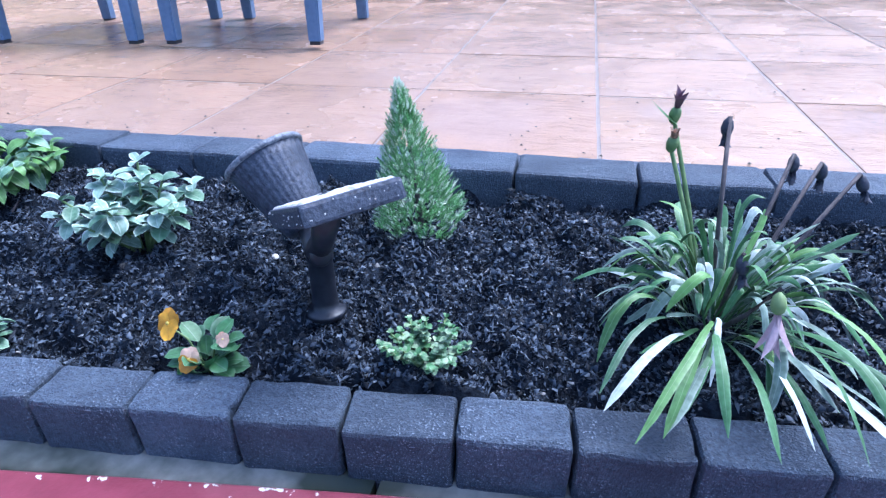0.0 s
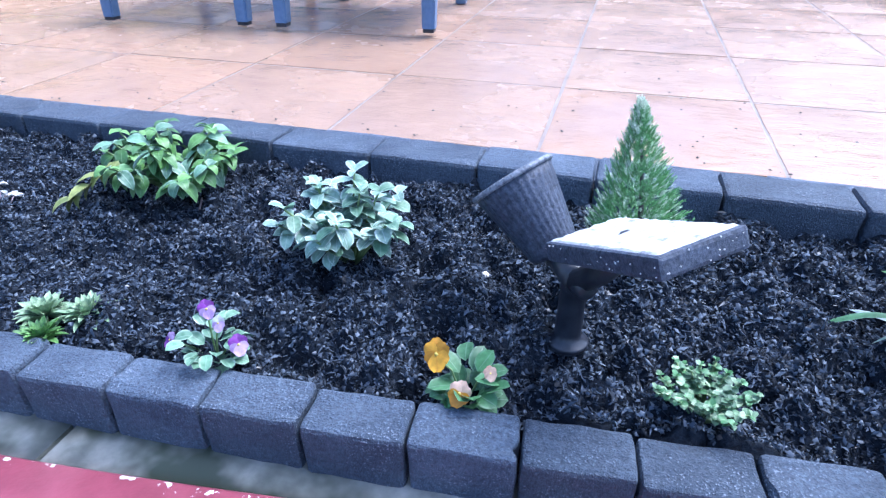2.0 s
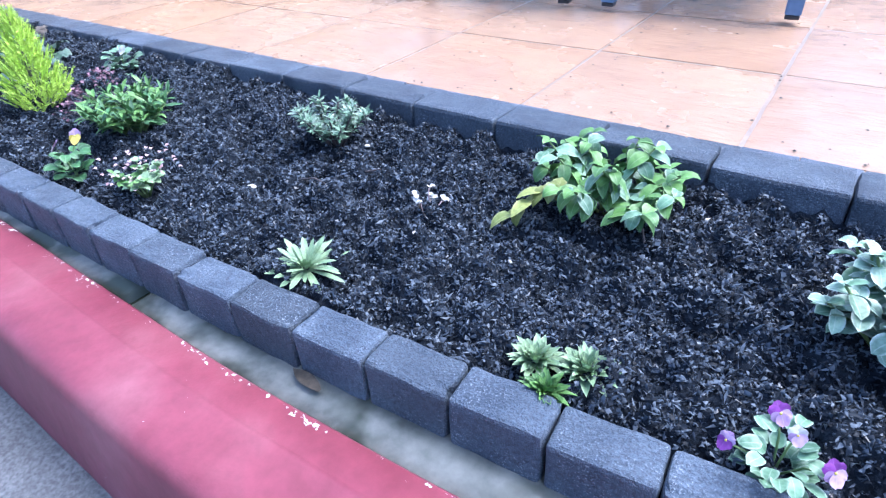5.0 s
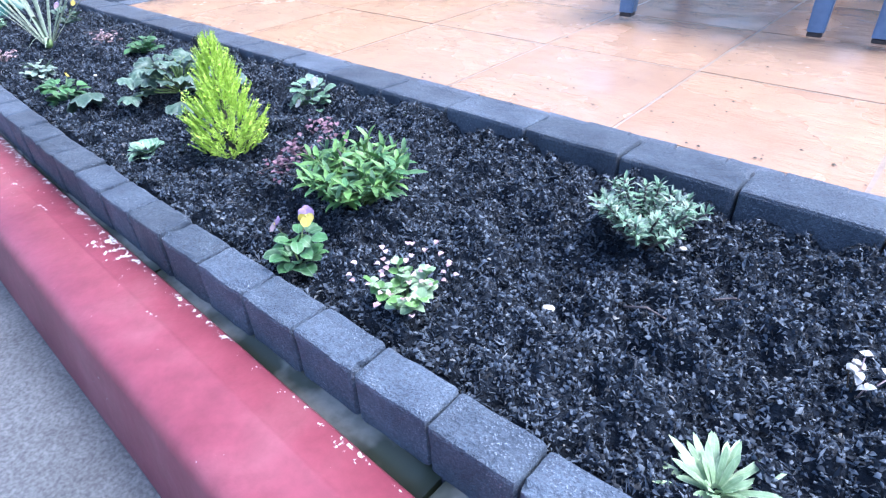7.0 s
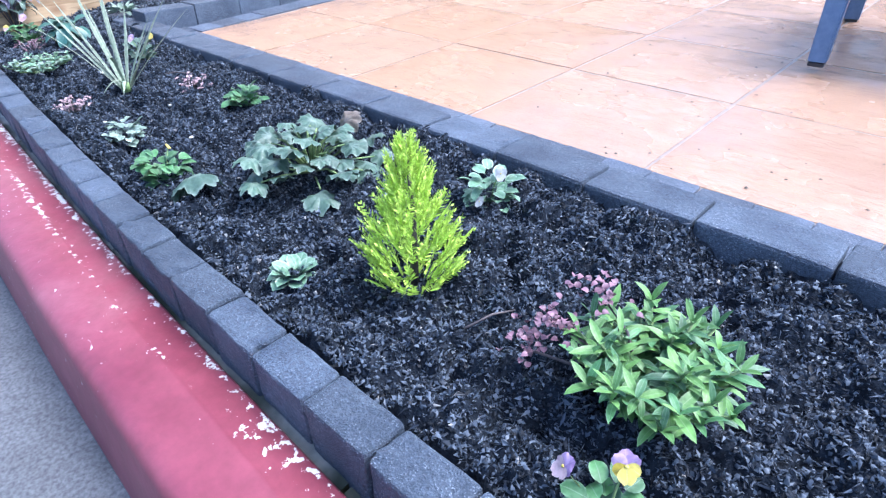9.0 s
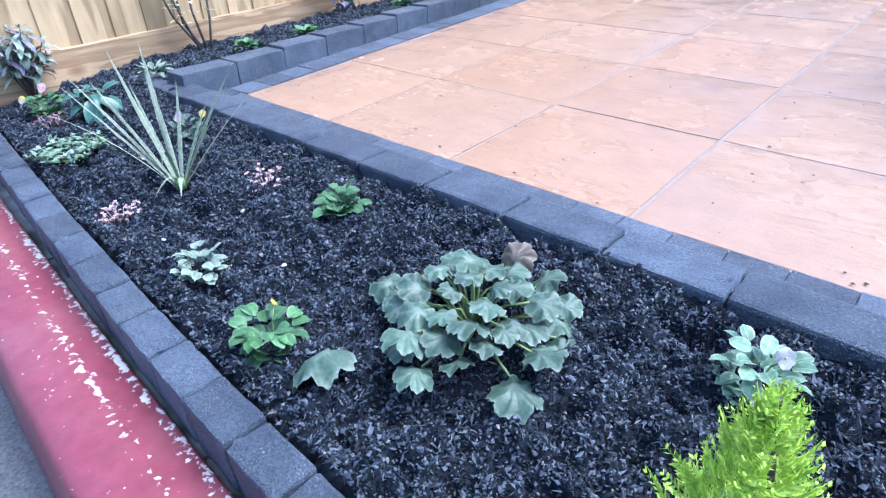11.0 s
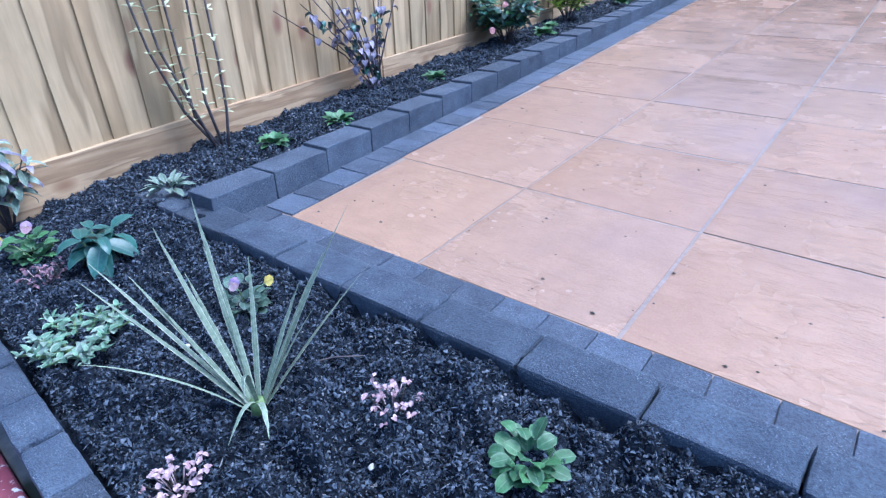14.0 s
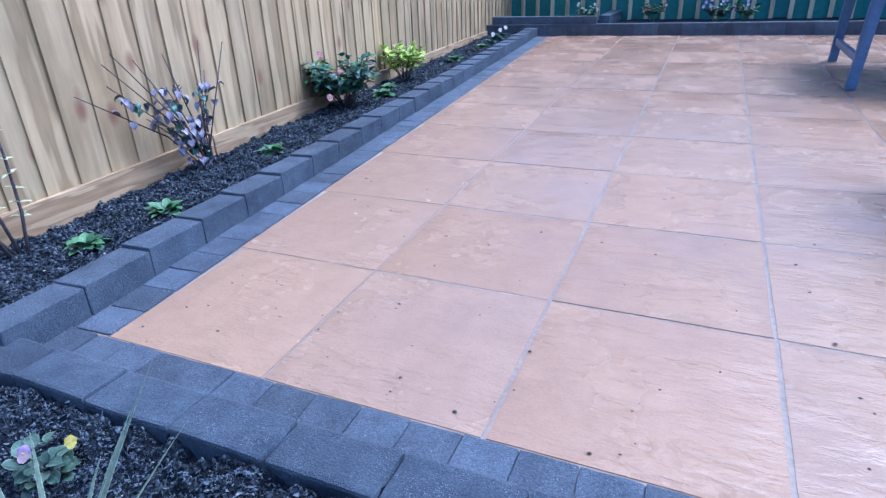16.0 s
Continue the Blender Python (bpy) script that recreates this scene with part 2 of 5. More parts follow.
def mat_leaf(name, deep, fresh, edge, rim=0.0, rough=0.5, tone=0.62):
    """Leaf: varied greens, paler vein and a rim of frost (uv.x runs across the blade)."""
    deep, fresh, edge = (tuple(tone * x for x in c) for c in (deep, fresh, edge))
    m, nt, b, geo, info = material(name)
    uv = nt.nodes.new("ShaderNodeUVMap")
    sep = nt.nodes.new("ShaderNodeSeparateXYZ")
    nt.links.new(uv.outputs[0], sep.inputs[0])
    across = maths(nt, "ABSOLUTE", maths(nt, "MULTIPLY_ADD", sep.outputs[0], 2.0))
    nt.nodes[-2].inputs[2].default_value = -1.0
    rnd = maths(nt, "FRACT", maths(nt, "ADD", info.outputs["Random"], geo.outputs["Random Per Island"]))
    col = ramp(nt, rnd, [(0.0, deep), (0.6, fresh), (1.0, tuple(x * 1.25 for x in fresh))])
    n = tex(nt, "ShaderNodeTexNoise", 120, 3, geo.outputs["Position"])
    col = mix(nt, 0.7, col, ramp(nt, n.outputs[0], [(0.3, (0.65, 0.68, 0.68)), (0.7, (1.25, 1.25, 1.25))]), "MULTIPLY")
    vein = ramp(nt, across, [(0.0, (1, 1, 1)), (0.1, (0, 0, 0))])
    col = mix(nt, maths(nt, "MULTIPLY", vein, 0.35), col, edge)
    if rim > 0:
        r = ramp(nt, across, [(0.66, (0, 0, 0)), (0.98, (1, 1, 1))])
        fr = ramp(nt, n.outputs[0], [(0.35, (0.35, 0.35, 0.35)), (0.6, (1, 1, 1))])
        base = maths(nt, "ADD", maths(nt, "MULTIPLY", maths(nt, "MULTIPLY", r, fr), rim), maths(nt, "MULTIPLY", fr, rim * 0.25))
        col = mix(nt, base, col, edge)
    nt.links.new(col, b.inputs["Base Color"])
    b.inputs["Roughness"].default_value = rough
    b.inputs["Subsurface Weight"].default_value = 0.0
    return m


L_CONIFER = mat_leaf("deep_green_needles", (0.10, 0.23, 0.07), (0.19, 0.42, 0.14), (0.5, 0.68, 0.45), 0.3, 0.5, 1.0)
L_HOAR = mat_leaf("hoar_frosted_needles", (0.44, 0.55, 0.38), (0.70, 0.77, 0.62), (0.85, 0.88, 0.84), 0.6, 0.6, 1.0)
L_CREAM = mat_leaf("cream_young_leaf", (0.5, 0.52, 0.28), (0.7, 0.72, 0.45), (0.8, 0.8, 0.65), 0.3, 0.5, 0.9)
L_GREEN = mat_leaf("mid_green_leaf", (0.035, 0.13, 0.045), (0.085, 0.26, 0.075), (0.45, 0.6, 0.45), 0.35)
L_FRESH = mat_leaf("fresh_green_leaf", (0.07, 0.21, 0.05), (0.17, 0.38, 0.08), (0.5, 0.65, 0.42), 0.3)
L_FROST = mat_leaf("frosted_blue_green_leaf", (0.05, 0.15, 0.075), (0.12, 0.26, 0.14), (0.55, 0.66, 0.56), 0.6, 0.5, 0.82)
L_SAGE = mat_leaf("frost_rimmed_sage_leaf", (0.11, 0.22, 0.15), (0.21, 0.35, 0.25), (0.72, 0.80, 0.76), 0.7, 0.5, 0.9)
L_SILVER = mat_leaf("silver_grey_leaf", (0.10, 0.17, 0.12), (0.22, 0.31, 0.23), (0.55, 0.62, 0.56), 0.6, 0.5, 0.85)
L_BLUE = mat_leaf("dusty_blue_green_leaf", (0.04, 0.105, 0.07), (0.095, 0.185, 0.125), (0.46, 0.56, 0.50), 0.45, 0.5, 0.60)
L_LIME = mat_leaf("lime_green_foliage", (0.34, 0.50, 0.04), (0.52, 0.70, 0.10), (0.75, 0.85, 0.35), 0.2, 0.5, 1.0)
L_PALE = mat_leaf("pale_green_rosette_leaf", (0.20, 0.36, 0.17), (0.36, 0.54, 0.28), (0.7, 0.8, 0.62), 0.5)
L_YELLOW = mat_leaf("yellowing_leaf", (0.20, 0.27, 0.05), (0.42, 0.48, 0.12), (0.7, 0.7, 0.4), 0.4)
L_DARK = mat_leaf("dark_teal_leaf", (0.015, 0.07, 0.055), (0.04, 0.15, 0.12), (0.3, 0.45, 0.42), 0.3, 0.35)
L_PURPLE = mat_leaf("purple_grey_leaf", (0.10, 0.09, 0.15), (0.26, 0.23, 0.32), (0.55, 0.53, 0.63), 0.5, 0.5, 0.85)
L_BROWN = mat_leaf("withered_brown_leaf", (0.10, 0.07, 0.05), (0.28, 0.22, 0.16), (0.5, 0.45, 0.4), 0.5)
P_ORANGE = mat_leaf("orange_petal", (0.75, 0.30, 0.01), (0.85, 0.42, 0.02), (0.8, 0.2, 0.02), 0.0)
P_PEACH = mat_leaf("peach_petal", (0.8, 0.42, 0.25), (0.85, 0.55, 0.38), (0.9, 0.7, 0.6), 0.3)
P_VIOLET = mat_leaf("violet_petal", (0.16, 0.02, 0.26), (0.30, 0.05, 0.42), (0.5, 0.3, 0.6), 0.15)
P_LILAC = mat_leaf("lilac_petal", (0.50, 0.30, 0.62), (0.66, 0.44, 0.74), (0.8, 0.7, 0.85), 0.2)
P_YELLOW = mat_leaf("yellow_petal", (0.8, 0.6, 0.06), (0.85, 0.7, 0.15), (0.9, 0.8, 0.5), 0.1)
P_PINK = mat_leaf("faded_pink_petal", (0.55, 0.30, 0.34), (0.72, 0.50, 0.54), (0.85, 0.75, 0.76), 0.4)
P_DUSTY = mat_leaf("dusky_pink_floret", (0.30, 0.13, 0.20), (0.48, 0.25, 0.34), (0.55, 0.4, 0.45), 0.3, 0.5, 0.42)
P_WHITE = mat_leaf("white_petal", (0.72, 0.70, 0.68), (0.82, 0.8, 0.78), (0.85, 0.85, 0.85), 0.1)
P_ROSE = mat_leaf("pink_rose_petal", (0.62, 0.22, 0.24), (0.78, 0.36, 0.36), (0.85, 0.6, 0.6), 0.2)
M_STEM = mat_plain("green_stem", (0.10, 0.18, 0.06), (0.22, 0.30, 0.12), 60, 0.6)
M_CANE = mat_plain("dark_woody_cane", (0.035, 0.03, 0.04), (0.12, 0.10, 0.10), 60, 0.7)
M_BUD = mat_plain("withered_black_bud", (0.012, 0.014, 0.03), (0.05, 0.055, 0.08), 150, 0.6)
M_FROSTPLASTIC = mat_plain("frosted_black_plastic", (0.012, 0.018, 0.035), (0.075, 0.09, 0.13), 150, 0.5, 0.6, 0.003)
M_FROSTTOP = mat_plain("white_frost_on_glass", (0.42, 0.42, 0.43), (0.66, 0.65, 0.64), 90, 0.7, 0.8, 0.003, 0, ((0.20, 0.20, 0.23), 45, 0.58))
M_FROSTRIM = mat_plain("frost_flecked_rim", (0.05, 0.06, 0.09), (0.30, 0.32, 0.36), 170, 0.5, 0.6, 0.003)
M_PEBBLE = mat_plain("pale_pebble", (0.5, 0.48, 0.45), (0.75, 0.72, 0.68), 60, 0.6)
M_WILT = mat_plain("dried_leaf_brown", (0.03, 0.025, 0.02), (0.10, 0.08, 0.06), 60, 0.6)


# ---- building helpers ----
def mesh_of(name, verts, faces, uvs=None, smooth=False):
    me = bpy.data.meshes.new(name)
    me.from_pydata([tuple(v) for v in verts], [], faces)
    if uvs is not None:
        lay = me.uv_layers.new(name="UVMap")
        idx = np.empty(len(me.loops), dtype=np.int32)
        me.loops.foreach_get("vertex_index", idx)
        lay.data.foreach_set("uv", np.asarray(uvs, dtype=np.float32)[idx].ravel())
    if smooth:
        me.polygons.foreach_set("use_smooth", [True] * len(me.polygons))
    me.update()
    return me


def piece(name, me, mat, parent=None, m=None, label=""):
    """Links a mesh as one object, under a parent if one is given."""
    if mat is not None and not me.materials:
        me.materials.append(mat)
    ob = new(name, me)
    if parent is not None:
        ob.parent = parent
    if m is not None:
        ob.matrix_local = m
    if label:
        ob["label"] = label
    return ob


def part(name, bm, mat, parent, label="", smooth=False, m=None):
    me = bpy.data.meshes.new(name)
    bm.to_mesh(me)
    bm.free()
    if smooth:
        me.polygons.foreach_set("use_smooth", [True] * len(me.polygons))
    return piece(name, me, mat, parent, m, label)


def empty(name, at, label, category, group="", kind=""):
    ob = new(name)
    ob.empty_display_size = 0.05
    ob.location = at
    return tagged(ob, label, category, group, kind)


def box_bm(x0, x1, y0, y1, z0, z1, bevel=0.0, seg=1):
    bm = bmesh.new()
    bmesh.ops.create_cube(bm, size=1)
    bmesh.ops.transform(bm, verts=bm.verts, matrix=Matrix.Translation(((x0 + x1) / 2, (y0 + y1) / 2, (z0 + z1) / 2)) @ Matrix.Diagonal((x1 - x0, y1 - y0, z1 - z0, 1)))
    if bevel:
        bmesh.ops.bevel(bm, geom=bm.edges[:], offset=bevel, segments=seg, affect="EDGES", profile=0.6)
    return bm


def tube_mesh(name, pts, radii, sides=8, closed=True):
    verts, faces = [], []
    pts = [Vector(p) for p in pts]
    for i, p in enumerate(pts):
        d = (pts[min(i + 1, len(pts) - 1)] - pts[max(i - 1, 0)]).normalized()
        a = d.orthogonal().normalized()
        c = d.cross(a)
        for k in range(sides):
            w = 2 * math.pi * k / sides
            verts.append(p + radii[i] * (math.cos(w) * a + math.sin(w) * c))
    for i in range(len(pts) - 1):
        for k in range(sides):
            faces.append((i * sides + k, i * sides + (k + 1) % sides, (i + 1) * sides + (k + 1) % sides, (i + 1) * sides + k))
    if closed:
        faces += [tuple(range(sides))[::-1], tuple((len(pts) - 1) * sides + k for k in range(sides))]
    return mesh_of(name, verts, faces, smooth=True)


def lathe_mesh(name, profile, sides=28):
    verts, faces = [], []
    for r, z in profile:
        for k in range(sides):
            w = 2 * math.pi * k / sides
            verts.append((r * math.cos(w), r * math.sin(w), z))
    for i in range(len(profile) - 1):
        for k in range(sides):
            faces.append((i * sides + k, i * sides + (k + 1) % sides, (i + 1) * sides + (k + 1) % sides, (i + 1) * sides + k))
    faces += [tuple(range(sides))[::-1], tuple((len(profile) - 1) * sides + k for k in range(sides))]
    return mesh_of(name, verts, faces, smooth=True)


rng = np.random.default_rng(7)
rnd = random.Random(11)


def lattice_noise(x, y, cell, seed):
    """Smooth value noise on a square lattice, 0 to 1."""
    gx, gy = x / cell, y / cell
    ix, iy = np.floor(gx).astype(np.int64), np.floor(gy).astype(np.int64)
    fx, fy = gx - ix, gy - iy
    fx, fy = fx * fx * (3 - 2 * fx), fy * fy * (3 - 2 * fy)

    def h(a, b):
        k = (a * 374761393 + b * 668265263 + seed * 982451653) & 0x7FFFFFFF
        k = ((k ^ (k >> 13)) * 1274126177) & 0x7FFFFFFF
        return ((k ^ (k >> 16)) & 0xFFFF) / 65535.0
    return (h(ix, iy) * (1 - fx) + h(ix + 1, iy) * fx) * (1 - fy) + (h(ix, iy + 1) * (1 - fx) + h(ix + 1, iy + 1) * fx) * fy


# ---- the plan ----
FRONT_X = np.array([-5.4, -4.96, -4.47, -4.22, -3.52, -3.04, -2.6, -2.29, -2.0, -1.5, -1.0, -0.6, -0.2, 0.2, 0.7, 1.15, 2.0, 3.2])
FRONT_Y = np.array([-0.53, -0.575, -0.625, -0.65, -0.71, -0.745, -0.77, -0.785, -0.795, -0.803, -0.80, -0.797, -0.785, -0.757, -0.72, -0.682, -0.61, -0.51])
FRONT_Z = [(-5.0, -0.055), (-2.5, -0.065), (-1.0, -0.085), (0.5, -0.108), (3.2, -0.115)]
SLAB = 0.605
SLOPE = 0.035
X_LEFT = -5.35
Y_FAR = 6.75


def front_y(x):
    """Bed-side edge of the front row of blocks."""
    s = sum(np.interp(x + d, FRONT_X, FRONT_Y) for d in (-0.2, -0.1, 0, 0.1, 0.2))
    return s / 5


def front_z(x):
    return np.interp(x, [p[0] for p in FRONT_Z], [p[1] for p in FRONT_Z])


def patio_z(y):
    return -0.06 + SLOPE * y


def side_x(y):
    """Edge between the paving and the setts beside the fence."""
    return -3.89 - 0.05 * y


def soil_z(x, y):
    """Height of the compost, without its crumbs."""
    x, y = np.asarray(x, float), np.asarray(y, float)
    fy = front_y(x)
    t = np.clip((y - fy) / (-0.09 - fy), 0, 1)
    z = (front_z(x) - 0.022) * (1 - t) + np.interp(x, [-4.0, -2.5, -1.5, 0.0, 1.0], [-0.03, -0.03, -0.042, -0.07, -0.066]) * t + 0.002 * np.sin(math.pi * t)
    side = np.clip((-4.02 - x) / 0.25, 0, 1) * np.clip((y + 0.28) / 0.35, 0, 1)
    z_side = 0.0 + 0.028 * np.maximum(y, 0) - 0.012 * np.clip((side_x(y) - 0.26 - x) / 0.5, 0, 1)
    z = z * (1 - side) + z_side * side
    z = z + 0.012 * np.exp(-((x - 1.04) ** 2 + (y + 0.51) ** 2) / 0.012)
    return z + 0.022 * (lattice_noise(x, y, 0.17, 1) - 0.5) + 0.016 * (lattice_noise(x, y, 0.07, 2) - 0.5)


# ---- ground, road and kerb ----
KERB_X = np.array([-5.4, -4.5, -3.84, -3.3, -2.95, -2.25, -1.6, -1.25, -0.78, -0.5, -0.28, 0.2, 0.5, 0.69, 0.85, 1.08, 1.31, 2.0, 3.2])
KERB_Y = np.array([-0.645, -0.735, -0.79, -0.82, -0.843, -0.877, -0.897, -0.906, -0.921, -0.928, -0.935, -0.918, -0.882, -0.856, -0.831, -0.801, -0.773, -0.700, -0.595])


def kerb_y(x):
    """Back edge of the red kerb."""
    return sum(np.interp(x + d, KERB_X, KERB_Y) for d in (-0.12, -0.06, 0, 0.06, 0.12)) / 5


def kerb_z(x):
    return float(np.interp(x, [-3.5, -2.0, -0.5, 1.0], [0.014, 0.0, -0.003, -0.016]))


def sweep(name, xs, profile, mat, parent=None):
    """A strip along the kerb: profile points are (offset in front of the kerb's back edge, height)."""
    verts, faces, uvs = [], [], []
    run = 0.0
    n = len(profile)
    lens = [0.0]
    for a, b in zip(profile, profile[1:]):
        lens.append(lens[-1] + math.hypot(b[0] - a[0], b[1] - a[1]))
    for i, x in enumerate(xs):
        for (o, z), l in zip(profile, lens):
            verts.append((x, float(kerb_y(x)) - o, z + (kerb_z(x) if z > -0.4 else 0)))
            uvs.append((x, l))
        if i:
            for k in range(n - 1):
                faces.append(((i - 1) * n + k, (i - 1) * n + k + 1, i * n + k + 1, i * n + k))
    faces += [tuple(range(n)), tuple(reversed(range((len(xs) - 1) * n, len(xs) * n)))]
    me = mesh_of(name, verts, faces, uvs, True)
    me.polygons[len(faces) - 1].use_smooth = me.polygons[len(faces) - 2].use_smooth = False
    return piece(name, me, mat, parent)


bm = bmesh.new()
bmesh.ops.create_grid(bm, x_segments=2, y_segments=2, size=400)
ground = part("ground", bm, M_ROAD, None, m=Matrix.Translation((0, 0, -0.385)))
tagged(ground, "grey asphalt road surface beside the red kerb", "road", kind="structure")

KERB_TOP = -0.172
xs = np.linspace(-5.3, 3.2, 120)
kerb = sweep("kerb", xs, [(0.0, -0.42), (0.0, KERB_TOP - 0.006), (0.006, KERB_TOP), (0.065, KERB_TOP + 0.001), (0.071, KERB_TOP + 0.005), (0.078, KERB_TOP + 0.007), (0.155, KERB_TOP + 0.004), (0.174, KERB_TOP - 0.001), (0.186, KERB_TOP - 0.010), (0.193, KERB_TOP - 0.028), (0.215, -0.375), (0.215, -0.42)], M_RED)
tagged(kerb, "red painted concrete kerb with white flaking paint", "kerb", kind="structure")

strip = new("concrete_strip")
tagged(strip, "damp mossy concrete strip between kerb and edging blocks", "concrete strip", kind="structure")
joints = [-5.3, -4.3, -3.35, -2.4, -1.45, -0.62, 0.33, 1.2, 2.2, 3.2]
for a, b in zip(joints, joints[1:]):
    sweep("concrete_slab", np.linspace(a + 0.004, b - 0.004, 16), [(-0.13, -0.42), (-0.13, KERB_TOP - 0.012), (-0.004, KERB_TOP - 0.016), (-0.004, -0.42)], M_STRIP, strip)


# ---- blocks ----
def block_mesh(name, lx, ly, lz, bevel, wear, seed):
    """A cast block, origin at the middle of its top, with chamfered and worn edges."""
    bm = box_bm(-lx / 2, lx / 2, -ly / 2, ly / 2, -lz, 0)
    bmesh.ops.subdivide_edges(bm, edges=bm.edges[:], cuts=3, use_grid_fill=True)
    r = random.Random(seed)
    for v in bm.verts:
        v.co += Vector((r.uniform(-1, 1), r.uniform(-1, 1), r.uniform(-1, 1))) * wear
    hard = [e for e in bm.edges if e.calc_face_angle(0) > 0.9]
    bmesh.ops.bevel(bm, geom=hard, offset=bevel, segments=2, affect="EDGES", profile=0.55)
    for v in bm.verts:
        v.co += Vector((r.uniform(-1, 1), r.uniform(-1, 1), r.uniform(-1, 1))) * wear * 0.4
    me = bpy.data.meshes.new(name)
    bm.to_mesh(me)
    bm.free()
    return me


FRONT_BLOCKS = [block_mesh("front_block", 0.147, 0.080, 0.16, 0.008, 0.0014, k) for k in range(6)]
BACK_BLOCKS = [block_mesh("back_block", 0.256, 0.130, 0.19, 0.010, 0.0012, 10 + k) for k in range(5)]
SIDE_BLOCKS = [block_mesh("side_block", 0.2588, 0.130, 0.17, 0.0045, 0.0007, 20 + k) for k in range(5)]
SETTS = [block_mesh("sett", 0.1265, 0.142, 0.06, 0.004, 0.0009, 30 + k) for k in range(5)]

edging_front = new("edging_front")
tagged(edging_front, "curved row of charcoal concrete blocks edging the bed", "edging", kind="structure")
JOINT_N = [-40, -27, -24, -23, -19, -17, -13, 1, 4, 20]
JOINT_X = [-5.56, -3.518, -3.04, -2.881, -2.29, -2.007, -1.40, 0.702, 1.15, 3.55]


def joint(n):
    """Place along the front row of the joint before block n."""
    return float(np.interp(n, JOINT_N, JOINT_X))


for n in range(-37, 16):
    a, b = joint(n), joint(n + 1)
    x = (a + b) / 2
    ang = math.degrees(math.atan((front_y(x + 0.05) - front_y(x - 0.05)) / 0.1))
    piece("brick", FRONT_BLOCKS[n % 6], M_KERB, edging_front,
          pose(x, float(front_y(x)) - 0.041, float(front_z(x)) + rnd.uniform(-0.003, 0.003), rnd.uniform(-1.2, 1.2) + 1.5, rnd.uniform(-0.6, 0.6), ang + rnd.uniform(-1.0, 1.0)) @ Matrix.Diagonal(((b - a - 0.004) / 0.147, 1, 1, 1)))

edging_back = new("edging_back")
tagged(edging_back, "row of charcoal concrete kerb blocks between bed and patio", "edging", kind="structure")
for i in range(-17, 12):
    piece("brick", BACK_BLOCKS[i % 5], M_KERB, edging_back, pose(0.26 * i + 0.13, -0.023, rnd.uniform(-0.003, 0.003), rnd.uniform(-0.8, 0.8), rnd.uniform(-0.5, 0.5), rnd.uniform(-0.7, 0.7)))

edging_side = new("edging_side")
tagged(edging_side, "raised row of charcoal kerb blocks along the fence bed", "edging", kind="structure")
SIDE_TURN = math.degrees(math.atan(0.05))
y, k = 0.118, 0
while y < Y_FAR + 0.1:
    piece("brick", SIDE_BLOCKS[k % 5], M_KERB, edging_side, pose(side_x(y) - 0.158 - 0.065, y, 0.036 + SLOPE * y + rnd.uniform(-0.003, 0.003), rnd.uniform(-0.6, 0.6), rnd.uniform(-0.6, 0.6), 90 + SIDE_TURN + rnd.uniform(-0.6, 0.6)))
    y += 0.26
    k += 1

sett_row = new("sett_row")
tagged(sett_row, "flush band of small charcoal setts round the paving", "setts", kind="structure")
x, k = -4.07, 0
while x < 3.1:
    piece("sett", SETTS[k % 5], M_SETT, sett_row, pose(x + 0.063, 0.108, patio_z(0.108) + 0.002 + rnd.uniform(-0.002, 0.002), rnd.uniform(-1, 1) + 2, rnd.uniform(-1, 1), rnd.uniform(-0.8, 0.8)))
    x += 0.128
    k += 1
y = 0.25
while y < Y_FAR - 0.1:
    piece("sett", SETTS[k % 5], M_SETT, sett_row, pose(side_x(y) - 0.079, y, patio_z(y) + 0.002 + rnd.uniform(-0.002, 0.002), rnd.uniform(-1, 1), rnd.uniform(-1, 1) - 2, 90 + SIDE_TURN + rnd.uniform(-0.8, 0.8)))
    y += 0.128
    k += 1


# ---- patio ----
def sloped_box(name, x0, x1, y0, y1, drop, depth, mat, parent=None):
    verts = [(x, y, patio_z(y) + z) for z in (-depth, -drop) for x, y in ((x0, y0), (x1, y0), (x1, y1), (x0, y1))]
    faces = [(3, 2, 1, 0), (4, 5, 6, 7), (0, 1, 5, 4), (1, 2, 6, 5), (2, 3, 7, 6), (3, 0, 4, 7)]
    return piece(name, mesh_of(name, verts, faces), mat, parent)


patio = sloped_box("patio", -4.5, 7.0, 0.0, 8.2, 0.0062, 0.3, M_MORTAR)
tagged(patio, "wet riven buff paving slabs with mortar joints", "patio", kind="structure")


